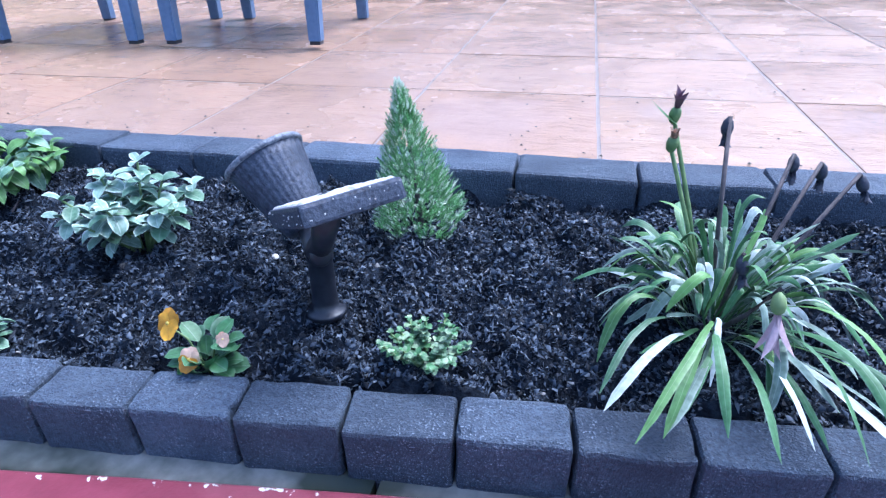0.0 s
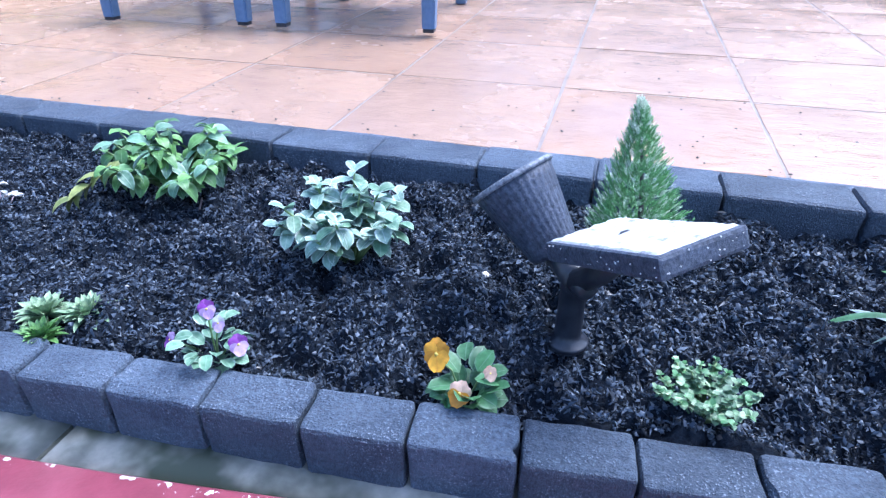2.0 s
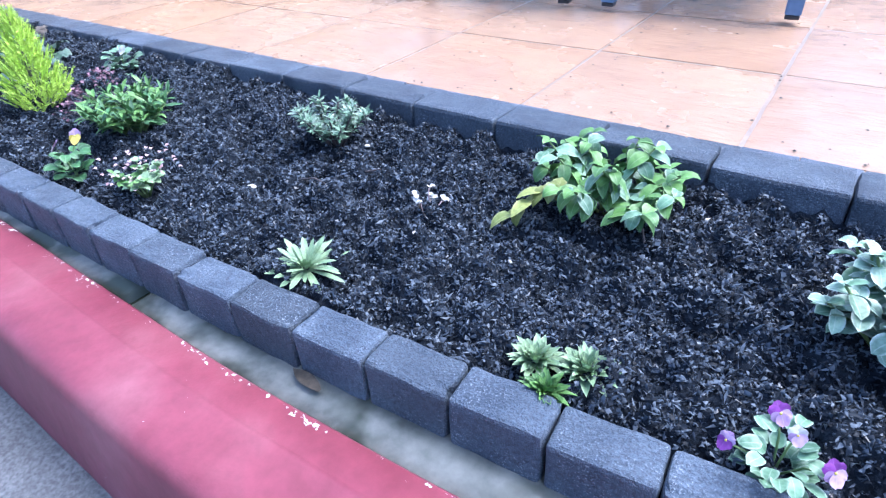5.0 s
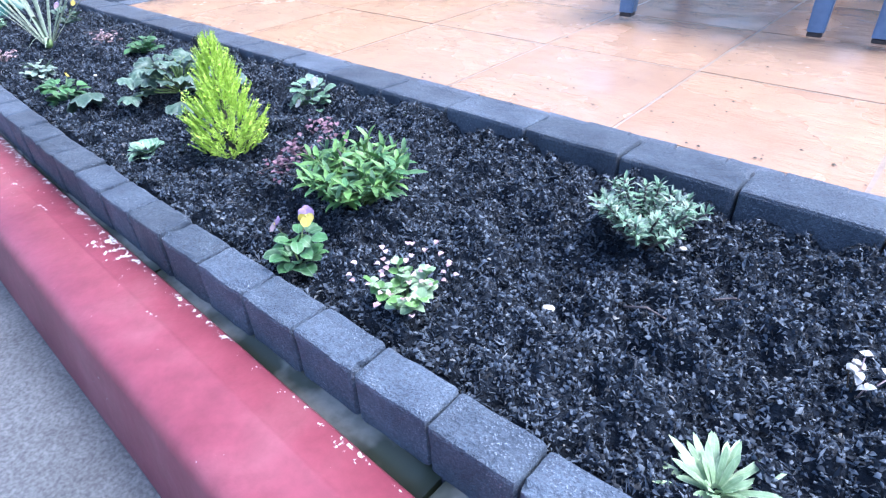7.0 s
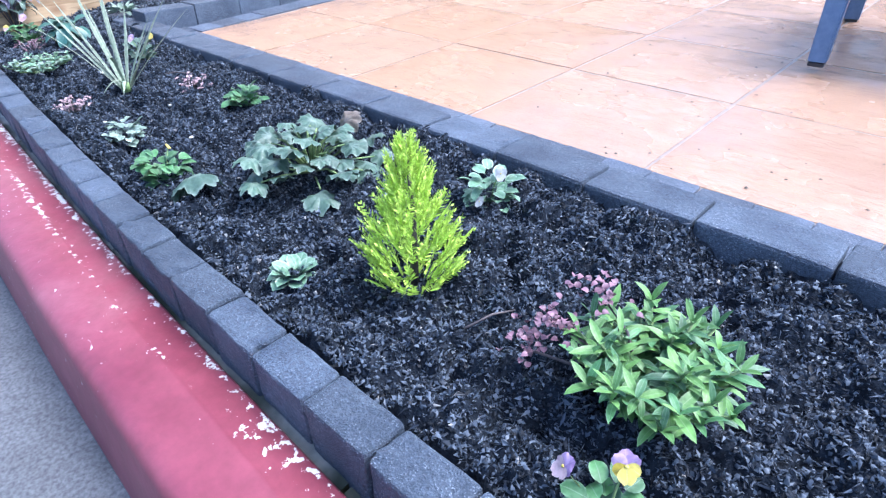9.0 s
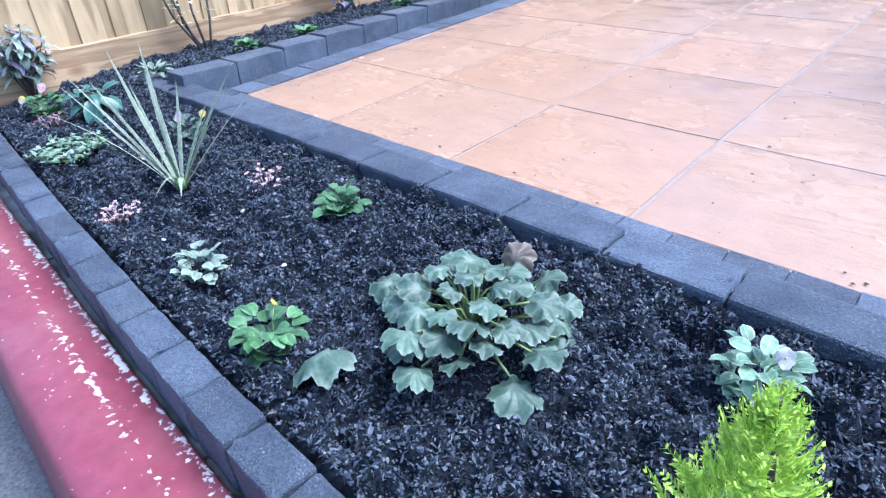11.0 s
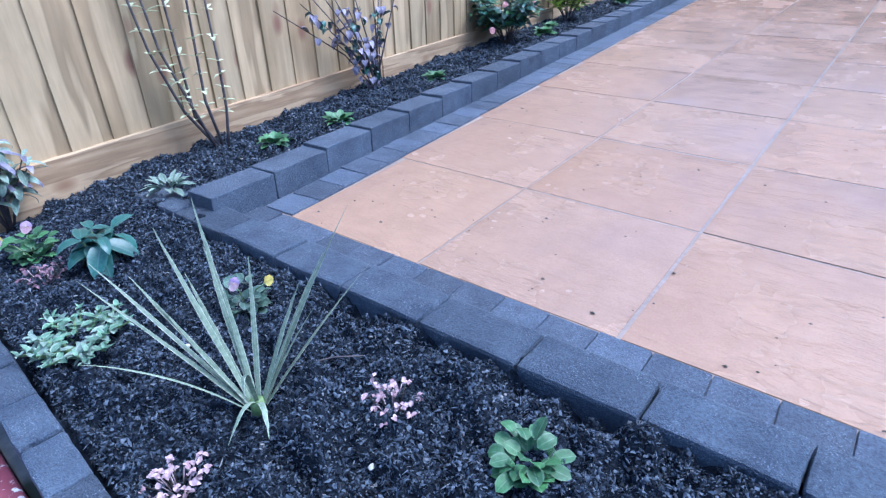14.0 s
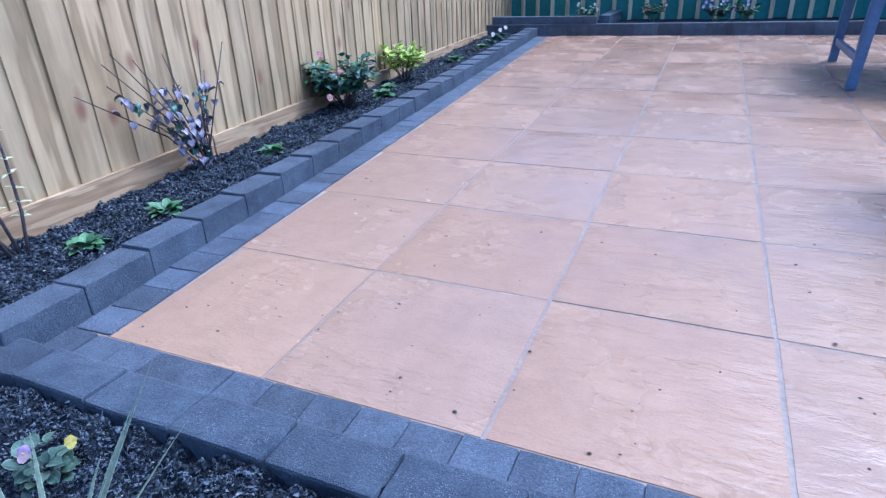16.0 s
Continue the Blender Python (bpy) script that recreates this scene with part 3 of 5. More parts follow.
def slab_mesh(w, d, seed):
    """A slab with a slightly uneven top and broken arris."""
    nx, ny = 7, 7
    r = random.Random(seed)
    verts, faces = [], []
    for j in range(ny):
        for i in range(nx):
            u, v = i / (nx - 1), j / (ny - 1)
            rim = min(i, j, nx - 1 - i, ny - 1 - j) == 0
            px = (u - 0.5) * w + (r.uniform(-0.0015, 0.0015) if rim else 0)
            py = (v - 0.5) * d + (r.uniform(-0.0015, 0.0015) if rim else 0)
            verts.append((px, py, -0.0045 if rim else r.uniform(-0.0012, 0.0012)))
    n = len(verts)
    for j in range(ny - 1):
        for i in range(nx - 1):
            a = j * nx + i
            faces.append((a, a + 1, a + nx + 1, a + nx))
    ring = [i for i in range(nx)] + [j * nx + nx - 1 for j in range(1, ny)] + [(ny - 1) * nx + i for i in range(nx - 2, -1, -1)] + [j * nx for j in range(ny - 2, 0, -1)]
    for a in ring:
        verts.append((verts[a][0], verts[a][1], -0.03))
    for k in range(len(ring)):
        a, b = ring[k], ring[(k + 1) % len(ring)]
        faces.append((b, a, n + k, n + (k + 1) % len(ring)))
    return mesh_of("paving_slab", verts, faces)


SLAB_SET = [slab_mesh(SLAB - 0.0115, SLAB - 0.0115, 40 + k) for k in range(6)]
tilt = math.degrees(math.atan(SLOPE))
for j in range(11):
    y0 = 0.182 + SLAB * j
    yc = y0 + SLAB / 2
    for i in range(-7, 10):
        xc = 0.882 + SLAB * (i + 0.5)
        piece("slab", SLAB_SET[rnd.randrange(6)], M_SLAB, patio, pose(xc, yc, patio_z(yc) + rnd.uniform(-0.0008, 0.0008), tilt + rnd.uniform(-0.05, 0.05), rnd.uniform(-0.05, 0.05), 0) @ pose(0, 0, 0, 0, 0, rnd.choice((0, 180)) + rnd.uniform(-0.1, 0.1)))
    # cut slab beside the setts
    xr = 0.882 - SLAB * 7
    w = xr - side_x(yc)
    if w > 0.06:
        piece("slab", slab_mesh(w - 0.006, SLAB - 0.008, 60 + j), M_SLAB, patio, pose(xr - w / 2, yc, patio_z(yc), tilt, 0, 0))


# ---- compost ----
def soil_crumb(x, y):
    """Lumps and pits of the compost."""
    a = lattice_noise(x, y, 0.055, 3) - 0.5
    b = lattice_noise(x, y, 0.027, 4) - 0.5
    calm = np.where(np.asarray(x) < -4.05, 0.55, 1.0)
    return calm * (0.056 * a + 0.040 * b + 0.020 * (lattice_noise(x, y, 0.012, 5) - 0.5) - 0.02 * np.maximum(0, np.abs(a + b) - 0.45))


def soil_sheet(name, x0, x1, y0, y1, step, inside):
    nx, ny = int((x1 - x0) / step) + 1, int((y1 - y0) / step) + 1
    gx, gy = np.meshgrid(np.linspace(x0, x1, nx), np.linspace(y0, y1, ny))
    z = soil_z(gx, gy)
    z += soil_crumb(gx, gy)
    z -= 0.055 * np.clip((front_y(gx) + 0.03 - gy) / 0.045, 0, 1) * (gx > -4.6)
    keep = inside(gx, gy)
    idx = np.arange(nx * ny).reshape(ny, nx)
    ok = keep[:-1, :-1] & keep[1:, :-1] & keep[:-1, 1:] & keep[1:, 1:]
    quads = np.stack([idx[:-1, :-1], idx[:-1, 1:], idx[1:, 1:], idx[1:, :-1]], -1)[ok]
    me = bpy.data.meshes.new(name)
    me.vertices.add(nx * ny)
    me.vertices.foreach_set("co", np.stack([gx, gy, z], -1).astype(np.float32).ravel())
    me.loops.add(quads.size)
    me.loops.foreach_set("vertex_index", quads.ravel().astype(np.int32))
    me.polygons.add(len(quads))
    me.polygons.foreach_set("loop_start", np.arange(0, quads.size, 4, dtype=np.int32))
    me.update(calc_edges=True)
    me.validate()
    me.polygons.foreach_set("use_smooth", [True] * len(me.polygons))
    return piece(name, me, M_SOIL)


def in_front_bed(x, y):
    return (y > front_y(x) - 0.03) & (y < -0.04 + 0.6 * (x < -4.0)) & (x > -5.3)


soil = soil_sheet("compost", -4.9, 2.6, -0.86, -0.04, 0.006, in_front_bed)
tagged(soil, "dark crumbly compost of the planted bed", "soil", kind="structure")
soil_side = soil_sheet("compost_side", -5.35, -4.02, -0.09, 7.4, 0.014, lambda x, y: (x < side_x(y) - 0.20) & (x > -4.9 - 0.05 * y))
tagged(soil_side, "dark compost of the narrow bed under the fence", "soil", kind="structure")


def crumbs(name, n, x0, x1, y0, y1, inside, sizes, seed):
    """Loose fibres and crumbs of compost: small bent flakes, one joined mesh."""
    r = np.random.default_rng(seed)
    x, y = r.uniform(x0, x1, n), r.uniform(y0, y1, n)
    ok = inside(x, y)
    x, y = x[ok], y[ok]
    n = len(x)
    z = soil_z(x, y) + soil_crumb(x, y) + r.uniform(-0.003, 0.007, n)
    fibre = r.random(n) < 0.20
    l = np.where(fibre, sizes[1] * r.uniform(0.5, 1.3, n), sizes[0] + (sizes[1] * 0.6 - sizes[0]) * r.random(n) ** 1.6)
    w = l * np.where(fibre, r.uniform(0.07, 0.14, n), r.uniform(0.4, 0.95, n))
    yaw, pit, rol = r.uniform(0, 6.283, n), r.normal(0, 0.6, n), r.normal(0, 0.9, n)
    d = np.stack([np.cos(yaw) * np.cos(pit), np.sin(yaw) * np.cos(pit), np.sin(pit)], -1)
    s = np.stack([-np.sin(yaw), np.cos(yaw), 0 * yaw], -1)
    u = np.cross(d, s)
    s = s * np.cos(rol)[:, None] + u * np.sin(rol)[:, None]
    u = np.cross(d, s)
    c = np.stack([x, y, z], -1)
    L, W, T = l[:, None] / 2, w[:, None] / 2, (w * r.uniform(0.25, 0.7, n))[:, None]
    v = np.stack([c - d * L, c - s * W + u * T * 0.4, c + d * L, c + s * W + u * T * 0.3, c + u * T], 1)
    v = v + r.uniform(-0.26, 0.26, v.shape) * np.minimum(l, 0.012)[:, None, None]
    base = (np.arange(n) * 5)[:, None]
    tri = np.concatenate([base + np.array(t) for t in ((0, 1, 4), (1, 2, 4), (2, 3, 4), (3, 0, 4))], 1).reshape(-1, 3)
    me = bpy.data.meshes.new(name)
    me.vertices.add(n * 5)
    me.vertices.foreach_set("co", v.astype(np.float32).ravel())
    me.loops.add(tri.size)
    me.loops.foreach_set("vertex_index", tri.ravel().astype(np.int32))
    me.polygons.add(len(tri))
    me.polygons.foreach_set("loop_start", np.arange(0, tri.size, 3, dtype=np.int32))
    me.update(calc_edges=True)
    return piece(name, me, M_CHIP)


c1 = crumbs("compost_crumbs", 420000, -4.85, 2.5, -0.85, -0.08, lambda x, y: in_front_bed(x, y) & (y > front_y(x) + 0.012) & (y < -0.095), (0.0035, 0.019), 3)
tagged(c1, "loose dark fibres and crumbs of compost", "compost", kind="stuff")
side_bed = lambda x, y: (x < side_x(y) - 0.31) & (x > -4.72 - 0.05 * y)
c2 = crumbs("compost_crumbs", 90000, -4.9, -4.05, -0.1, 3.0, side_bed, (0.006, 0.026), 4)
c3 = crumbs("compost_crumbs", 40000, -5.1, -4.2, 3.0, 7.0, side_bed, (0.008, 0.03), 5)
tagged(c3, "loose dark crumbs of compost at the far end of the fence", "compost", kind="stuff")
tagged(c2, "loose dark crumbs of compost under the fence", "compost", kind="stuff")

# ---- fences ----
FENCE_X = -4.72


def fence_x(y):
    return FENCE_X - 0.05 * y


fence = empty("fence", (0, 0, 0), "tall close-boarded pine fence with knots and weathering", "fence", kind="structure")


def board_mesh(w, h, thick, thin, seed):
    """A feather-edge board: thick on one edge, thin on the other."""
    r = random.Random(seed)
    v = [(0, 0, 0), (thin, w, 0), (-0.004, w, 0), (-0.004, 0, 0), (0, 0, h), (thin, w, h), (-0.004, w, h), (-0.004, 0, h)]
    v[0], v[4] = (thick, 0, 0), (thick, 0, h + r.uniform(-0.01, 0.01))
    f = [(0, 1, 2, 3), (7, 6, 5, 4), (0, 4, 5, 1), (1, 5, 6, 2), (2, 6, 7, 3), (3, 7, 4, 0)]
    return mesh_of("fence_board", v, f)


BOARDS = [board_mesh(0.172, 1.72, 0.016, 0.005, 80 + k) for k in range(4)]
y, k = -0.60, 0
while y < 9.0:
    ob = piece("board", BOARDS[k % 4], M_FENCE, fence)
    ob.matrix_world = pose(fence_x(y) + rnd.uniform(-0.002, 0.002), y, 0.088 + 0.018 * y, rnd.uniform(-0.25, 0.25), 0, SIDE_TURN)
    y += 0.155
    k += 1
y = -0.62
k = 0
while y < 9:
    bmg = box_bm(-0.012, 0.026, 0, 2.2, -0.22, 0, 0.003)
    ob = part("gravel_board", bmg, M_GRAVELBOARD, fence, "sawn horizontal gravel board")
    ob.matrix_world = Matrix.Translation((fence_x(y) + 0.004, y, 0.116 + 0.018 * y)) @ Euler((math.atan(0.018), 0, radians(SIDE_TURN))).to_matrix().to_4x4()
    y += 2.205
bmp = box_bm(-0.10, -0.01, -0.70, -0.61, -0.4, 1.9, 0.004)
ob = part("post", bmp, M_FENCE, fence)
ob.matrix_world = Matrix.Translation((FENCE_X + 0.03, 0, 0))

# far edging, bed and slatted fence
edging_far = new("edging_far")
tagged(edging_far, "far row of raised charcoal kerb blocks", "edging", kind="structure")
for i in range(44):
    x = -5.2 + 0.26 * i
    yy = Y_FAR + 0.06 + 0.045 * (x + 4.3)
    piece("brick", SIDE_BLOCKS[i % 5], M_KERB, edging_far, pose(x, yy, patio_z(yy) + 0.125, 0, 0, 2.6))
for i in range(5):
    piece("brick", SIDE_BLOCKS[i % 5], M_KERB, edging_far, pose(-4.32 - 0.26 * i + 0.5, Y_FAR + 0.1, patio_z(Y_FAR) + 0.215, 0, 0, 2.6))
for i in range(4):
    piece("brick", SIDE_BLOCKS[i % 5], M_KERB, edging_far, pose(-3.62, Y_FAR + 0.3 + 0.26 * i, patio_z(Y_FAR) + 0.215, 0, 0, 90))
bm = bmesh.new()
bmesh.ops.create_grid(bm, x_segments=60, y_segments=10, size=0.5)
bmesh.ops.transform(bm, verts=bm.verts, matrix=Matrix.Diagonal((12, 1.6, 1, 1)))
for v in bm.verts:
    v.co.z += 0.05 * noise.noise(v.co * 5)
far_soil = part("compost_far", bm, M_SOIL, None, m=Matrix.Translation((0.8, Y_FAR + 1.0, patio_z(Y_FAR) + 0.09)))
tagged(far_soil, "dark compost of the far bed", "soil", kind="structure")
far_fence = empty("slatted_fence", (0, 0, 0), "cream battens on a teal green fence panel", "fence", kind="structure")
part("panel", box_bm(-6.2, 7.0, Y_FAR + 1.24, Y_FAR + 1.27, 0.1, 2.0), M_TEAL, far_fence).matrix_world = Matrix.Identity(4)
for i in range(62):
    x = -6.0 + 0.21 * i
    part("batten", box_bm(x, x + 0.05, Y_FAR + 1.20, Y_FAR + 1.236, 0.12, 1.9, 0.003), M_CREAM, far_fence).matrix_world = Matrix.Identity(4)

# ---- garden furniture ----
def leg_bm(a, b, w0, d0, w1, d1):
    """A squared leg from a (foot) to b (top), tapering."""
    bm = bmesh.new()
    vs = []
    for p, w, d in ((a, w0, d0), (b, w1, d1)):
        for sx, sy in ((-1, -1), (1, -1), (1, 1), (-1, 1)):
            vs.append(bm.verts.new((p[0] + sx * w / 2, p[1] + sy * d / 2, p[2])))
    for f in ((3, 2, 1, 0), (4, 5, 6, 7), (0, 1, 5, 4), (1, 2, 6, 5), (2, 3, 7, 6), (3, 0, 4, 7)):
        bm.faces.new([vs[i] for i in f])
    bmesh.ops.bevel(bm, geom=bm.edges[:], offset=0.006, segments=2, affect="EDGES")
    return bm


def garden_chair(at, turn):
    """Armchair on four squared legs, with a slatted seat and back."""
    ch = empty("garden_chair", at, "blue-grey painted garden armchair with square legs on wet paving", "chair", "chairs on the patio")
    ch.rotation_euler = (0, 0, radians(turn))
    w, d = 0.36, 0.44
    for sx in (-1, 1):
        for sy in (-1, 1):
            lg = part("leg", leg_bm((sx * w, sy * d, 0.012), (sx * w, sy * (d - 0.03), 0.60 if sy < 0 else 0.62), 0.058, 0.062, 0.08, 0.085), M_CHAIR, ch)
            part("foot_cap", box_bm(sx * w - 0.026, sx * w + 0.026, sy * d - 0.028, sy * d + 0.028, 0, 0.016, 0.003), M_BLACK, lg, "black rubber foot cap")
        part("armrest", box_bm(sx * w - 0.05, sx * w + 0.05, -d - 0.05, d + 0.04, 0.60, 0.632, 0.008, 2), M_CHAIR, ch)
        part("side_rail", box_bm(sx * w - 0.018, sx * w + 0.018, -d + 0.05, d - 0.05, 0.30, 0.37, 0.005), M_CHAIR, ch)
    part("front_rail", box_bm(-w + 0.03, w - 0.03, -d + 0.01, -d + 0.045, 0.29, 0.37, 0.005), M_CHAIR, ch)
    for i in range(8):
        y = -d + 0.04 + i * 0.105
        part("seat_slat", box_bm(-w + 0.02, w - 0.02, y, y + 0.085, 0.372, 0.394, 0.004), M_CHAIR, ch)
    for i in range(7):
        x = -w + 0.05 + i * 0.1
        part("back_slat", box_bm(x - 0.035, x + 0.035, d - 0.02, d + 0.01, 0.40, 1.0, 0.004), M_CHAIR, ch)
    part("top_rail", box_bm(-w, w, d - 0.03, d + 0.02, 0.96, 1.04, 0.006), M_CHAIR, ch)
    return ch


chair_a = garden_chair((-1.13, 1.75, patio_z(1.75) + 0.003), 6)
chair_b = garden_chair((-0.20, 1.83, patio_z(1.83) + 0.003), 5)


def garden_table(at, turn):
    t = empty("garden_table", at, "blue-grey painted garden table with square legs and stretchers", "table")
    t.rotation_euler = (0, 0, radians(turn))
    for sx in (0, 1.5):
        for sy in (0, 1.15):
            part("leg", leg_bm((sx, sy, 0.0), (sx + (0.04 if sx == 0 else -0.04), sy, 0.70), 0.06, 0.065, 0.075, 0.08), M_CHAIR, t)
        part("stretcher", box_bm(sx - 0.02 + (0.01 if sx == 0 else -0.01), sx + 0.02, 0.03, 1.12, 0.17, 0.225, 0.005), M_CHAIR, t)
    part("tabletop", box_bm(-0.12, 1.62, -0.15, 1.30, 0.70, 0.735, 0.008, 2), M_CHAIR, t)
    return t


garden_table((-1.50, 4.05, patio_z(4.05)), -2)
base = piece("parasol_base", lathe_mesh("parasol_base", [(0.25, 0), (0.25, 0.05), (0.22, 0.075), (0.08, 0.10), (0.035, 0.12), (0.03, 0.35), (0.026, 0.352)]), M_CHAIR, None, Matrix.Translation((-1.0, 4.15, patio_z(4.15) - 0.005)))
tagged(base, "round blue-grey weighted parasol base under the table", "parasol base")


# ---- leaves ----
def leaf_mesh(name, kind, curl, fold, seed, mat):
    """A unit blade along +y, facing +z; curl bends the tip down, fold lifts the sides."""
    r = random.Random(seed)
    fold *= {"strap": 0.07, "lance": 0.4, "ovate": 0.75, "round": 1, "lobed": 1}[kind]
    rows = {"strap": 9, "lance": 6, "ovate": 6, "round": 7, "lobed": 13}[kind]
    verts, faces, uvs = [], [], []
    if kind == "lobed":
        # a rounded blade with scalloped, crinkled margin, fanned from the stalk
        n = 56
        verts.append((0, 0.28, 0.02))
        uvs.append((0.5, 0.5))
        for ring, f in enumerate((0.4, 0.75, 1.0)):
            for k in range(n):
                a = 2 * math.pi * k / n
                lobe = 0.16 * abs(math.sin(a * 3.5)) ** 0.6 - 0.10 + 0.03 * math.cos(a * 22)
                rad = 0.5 * f * (1 + lobe * f ** 3 + r.uniform(-0.02, 0.02))
                x, y = rad * math.sin(a), 0.45 - rad * math.cos(a) * 0.95
                if ring == 2 and k == 0:
                    y = 0.2
                z = -curl * rad ** 2 * 0.8 + fold * f * f * (0.10 * math.cos(a * 7 + 1) + 0.14 * math.sin(a * 3 + seed)) + r.uniform(-0.03, 0.03) * f
                verts.append((x, y, z))
                uvs.append((0.5 + 0.5 * f ** 3, y))
        for k in range(n):
            q = (k + 1) % n
            faces.append((0, 1 + k, 1 + q))
            for ring in (0, n):
                faces.append((1 + ring + k, 1 + ring + n + k, 1 + ring + n + q, 1 + ring + q))
    else:
        def width(t):
            if kind == "strap":
                return 0.5 * min(1, 0.55 + 1.2 * t) * (1 - max(0, (t - 0.72) / 0.28) ** 2)
            if kind == "lance":
                return 0.5 * math.sin(math.pi * min(1, t * 0.94 + 0.06)) ** 0.8
            if kind == "ovate":
                return 0.5 * math.sin(math.pi * min(1, t ** 0.75)) ** 0.75
            return 0.5 * math.sqrt(max(0, 1 - (2 * t - 1) ** 2))
        y = z = 0.0
        ang = 0.0
        for i in range(rows):
            t = i / (rows - 1)
            w = max(width(t), 0.02 if i < rows - 1 else 0.004)
            j = r.uniform(-0.03, 0.03) if 0 < i < rows - 1 else 0
            verts += [(-w, y, z + fold * w + j * fold), (j * 0.4, y, z), (w, y, z + fold * w - j * fold)]
            uvs += [(0, t), (0.5, t), (1, t)]
            y += math.cos(ang) / (rows - 1)
            z += math.sin(ang) / (rows - 1)
            ang -= curl / (rows - 1)
        for i in range(rows - 1):
            a = 3 * i
            faces += [(a, a + 1, a + 4, a + 3), (a + 1, a + 2, a + 5, a + 4)]
    me = mesh_of(name, verts, faces, uvs, True)
    me.materials.append(mat)
    return me


LEAF_CACHE = {}


def leaves_of(kind, mat, curls=(0.3, 0.9, 1.5), fold=0.3):
    key = (kind, mat.name, curls, fold)
    if key not in LEAF_CACHE:
        LEAF_CACHE[key] = [leaf_mesh("leaf_blade", kind, c, fold, 7 * i + len(key[1]), mat) for i, c in enumerate(curls)]
    return LEAF_CACHE[key]


def aim(base, az, el, roll, length, width):
    """Pose of a unit leaf at base, pointing at azimuth az and elevation el (degrees)."""
    d = Vector((math.cos(radians(az)) * math.cos(radians(el)), math.sin(radians(az)) * math.cos(radians(el)), math.sin(radians(el))))
    side = Vector((math.sin(radians(az)), -math.cos(radians(az)), 0))
    up = side.cross(d)
    m = Matrix((side, d, up)).transposed().to_4x4()
    return Matrix.Translation(base) @ m @ pose(0, 0, 0, 0, roll, 0) @ Matrix.Diagonal((width, length, (length + width) / 2, 1))


def add_leaf(parent, meshes, base, az, el, length, width, roll=0.0, name="leaf"):
    return piece(name, rnd.choice(meshes), None, parent, aim(base, az, el, roll, length, width))


def plant_at(name, x, y, label, category, group=""):
    return empty(name, (x, y, float(soil_z(x, y)) - 0.004), label, category, group)


def stem(parent, pts, r0, r1, mat=M_STEM, name="stem", label="", sides=6):
    radii = [r0 + (r1 - r0) * i / (len(pts) - 1) for i in range(len(pts))]
    return piece(name, tube_mesh(name, pts, radii, sides), mat, parent, None, label)


def rosette(parent, mat, kind, n, length, width, el, spread=0.01, curls=(0.3, 0.9, 1.5), fold=0.3, z=0.01, name="leaf"):
    """Leaves from one crown, spiralling; length, width, el: (outer, inner)."""
    ms = leaves_of(kind, mat, curls, fold)
    for i in range(n):
        t = i / max(1, n - 1)
        az = i * 137.5 + rnd.uniform(-14, 14)
        l = (length[0] + (length[1] - length[0]) * t) * rnd.uniform(0.8, 1.15)
        w = (width[0] + (width[1] - width[0]) * t) * rnd.uniform(0.85, 1.15)
        e = el[0] + (el[1] - el[0]) * t + rnd.uniform(-8, 8)
        b = (math.cos(radians(az)) * spread, math.sin(radians(az)) * spread, z + 0.012 * t)
        add_leaf(parent, ms, b, az, e, l, w, rnd.uniform(-18, 18), name)


def bushy(parent, mat, kind, stems, height, spread, leaf_l, leaf_w, pairs, mat2=None, curls=(0.3, 0.8, 1.3), el=(10, 35), stem_mat=M_STEM, fold=0.3):
    """Several stems, each with leaves in whorls and a tuft on top."""
    ms = leaves_of(kind, mat, curls, fold)
    ms2 = leaves_of(kind, mat2, curls, fold) if mat2 else ms
    for s in range(stems):
        a = s * 360 / stems + rnd.uniform(-20, 20)
        out = spread * (0.25 + 0.75 * math.sqrt(rnd.random())) if stems > 1 else 0.0
        h = height * rnd.uniform(0.65, 1.05) * (1 - 0.25 * out / max(spread, 1e-4))
        ca, sa = math.cos(radians(a)), math.sin(radians(a))
        pts = [(ca * out * f * 0.9 + ca * 0.008, sa * out * f * 0.9 + sa * 0.008, h * (f ** 0.8)) for f in (0, 0.35, 0.7, 1)]
        stem(parent, pts, 0.0035, 0.002, stem_mat)
        for k in range(pairs):
            f = 0.35 + 0.65 * (k + 1) / pairs
            p = Vector(pts[-1]) * f
            p.z = h * f ** 0.8
            for q in range(3):
                az = k * 61 + q * 120 + a + rnd.uniform(-22, 22)
                l = leaf_l * rnd.uniform(0.75, 1.15) * (1.0 if k < pairs - 1 else 0.75)
                add_leaf(parent, ms2 if rnd.random() < 0.35 else ms, p, az, rnd.uniform(*el) + (25 if k == pairs - 1 else 0), l, l * leaf_w * rnd.uniform(0.85, 1.15), rnd.uniform(-20, 20))


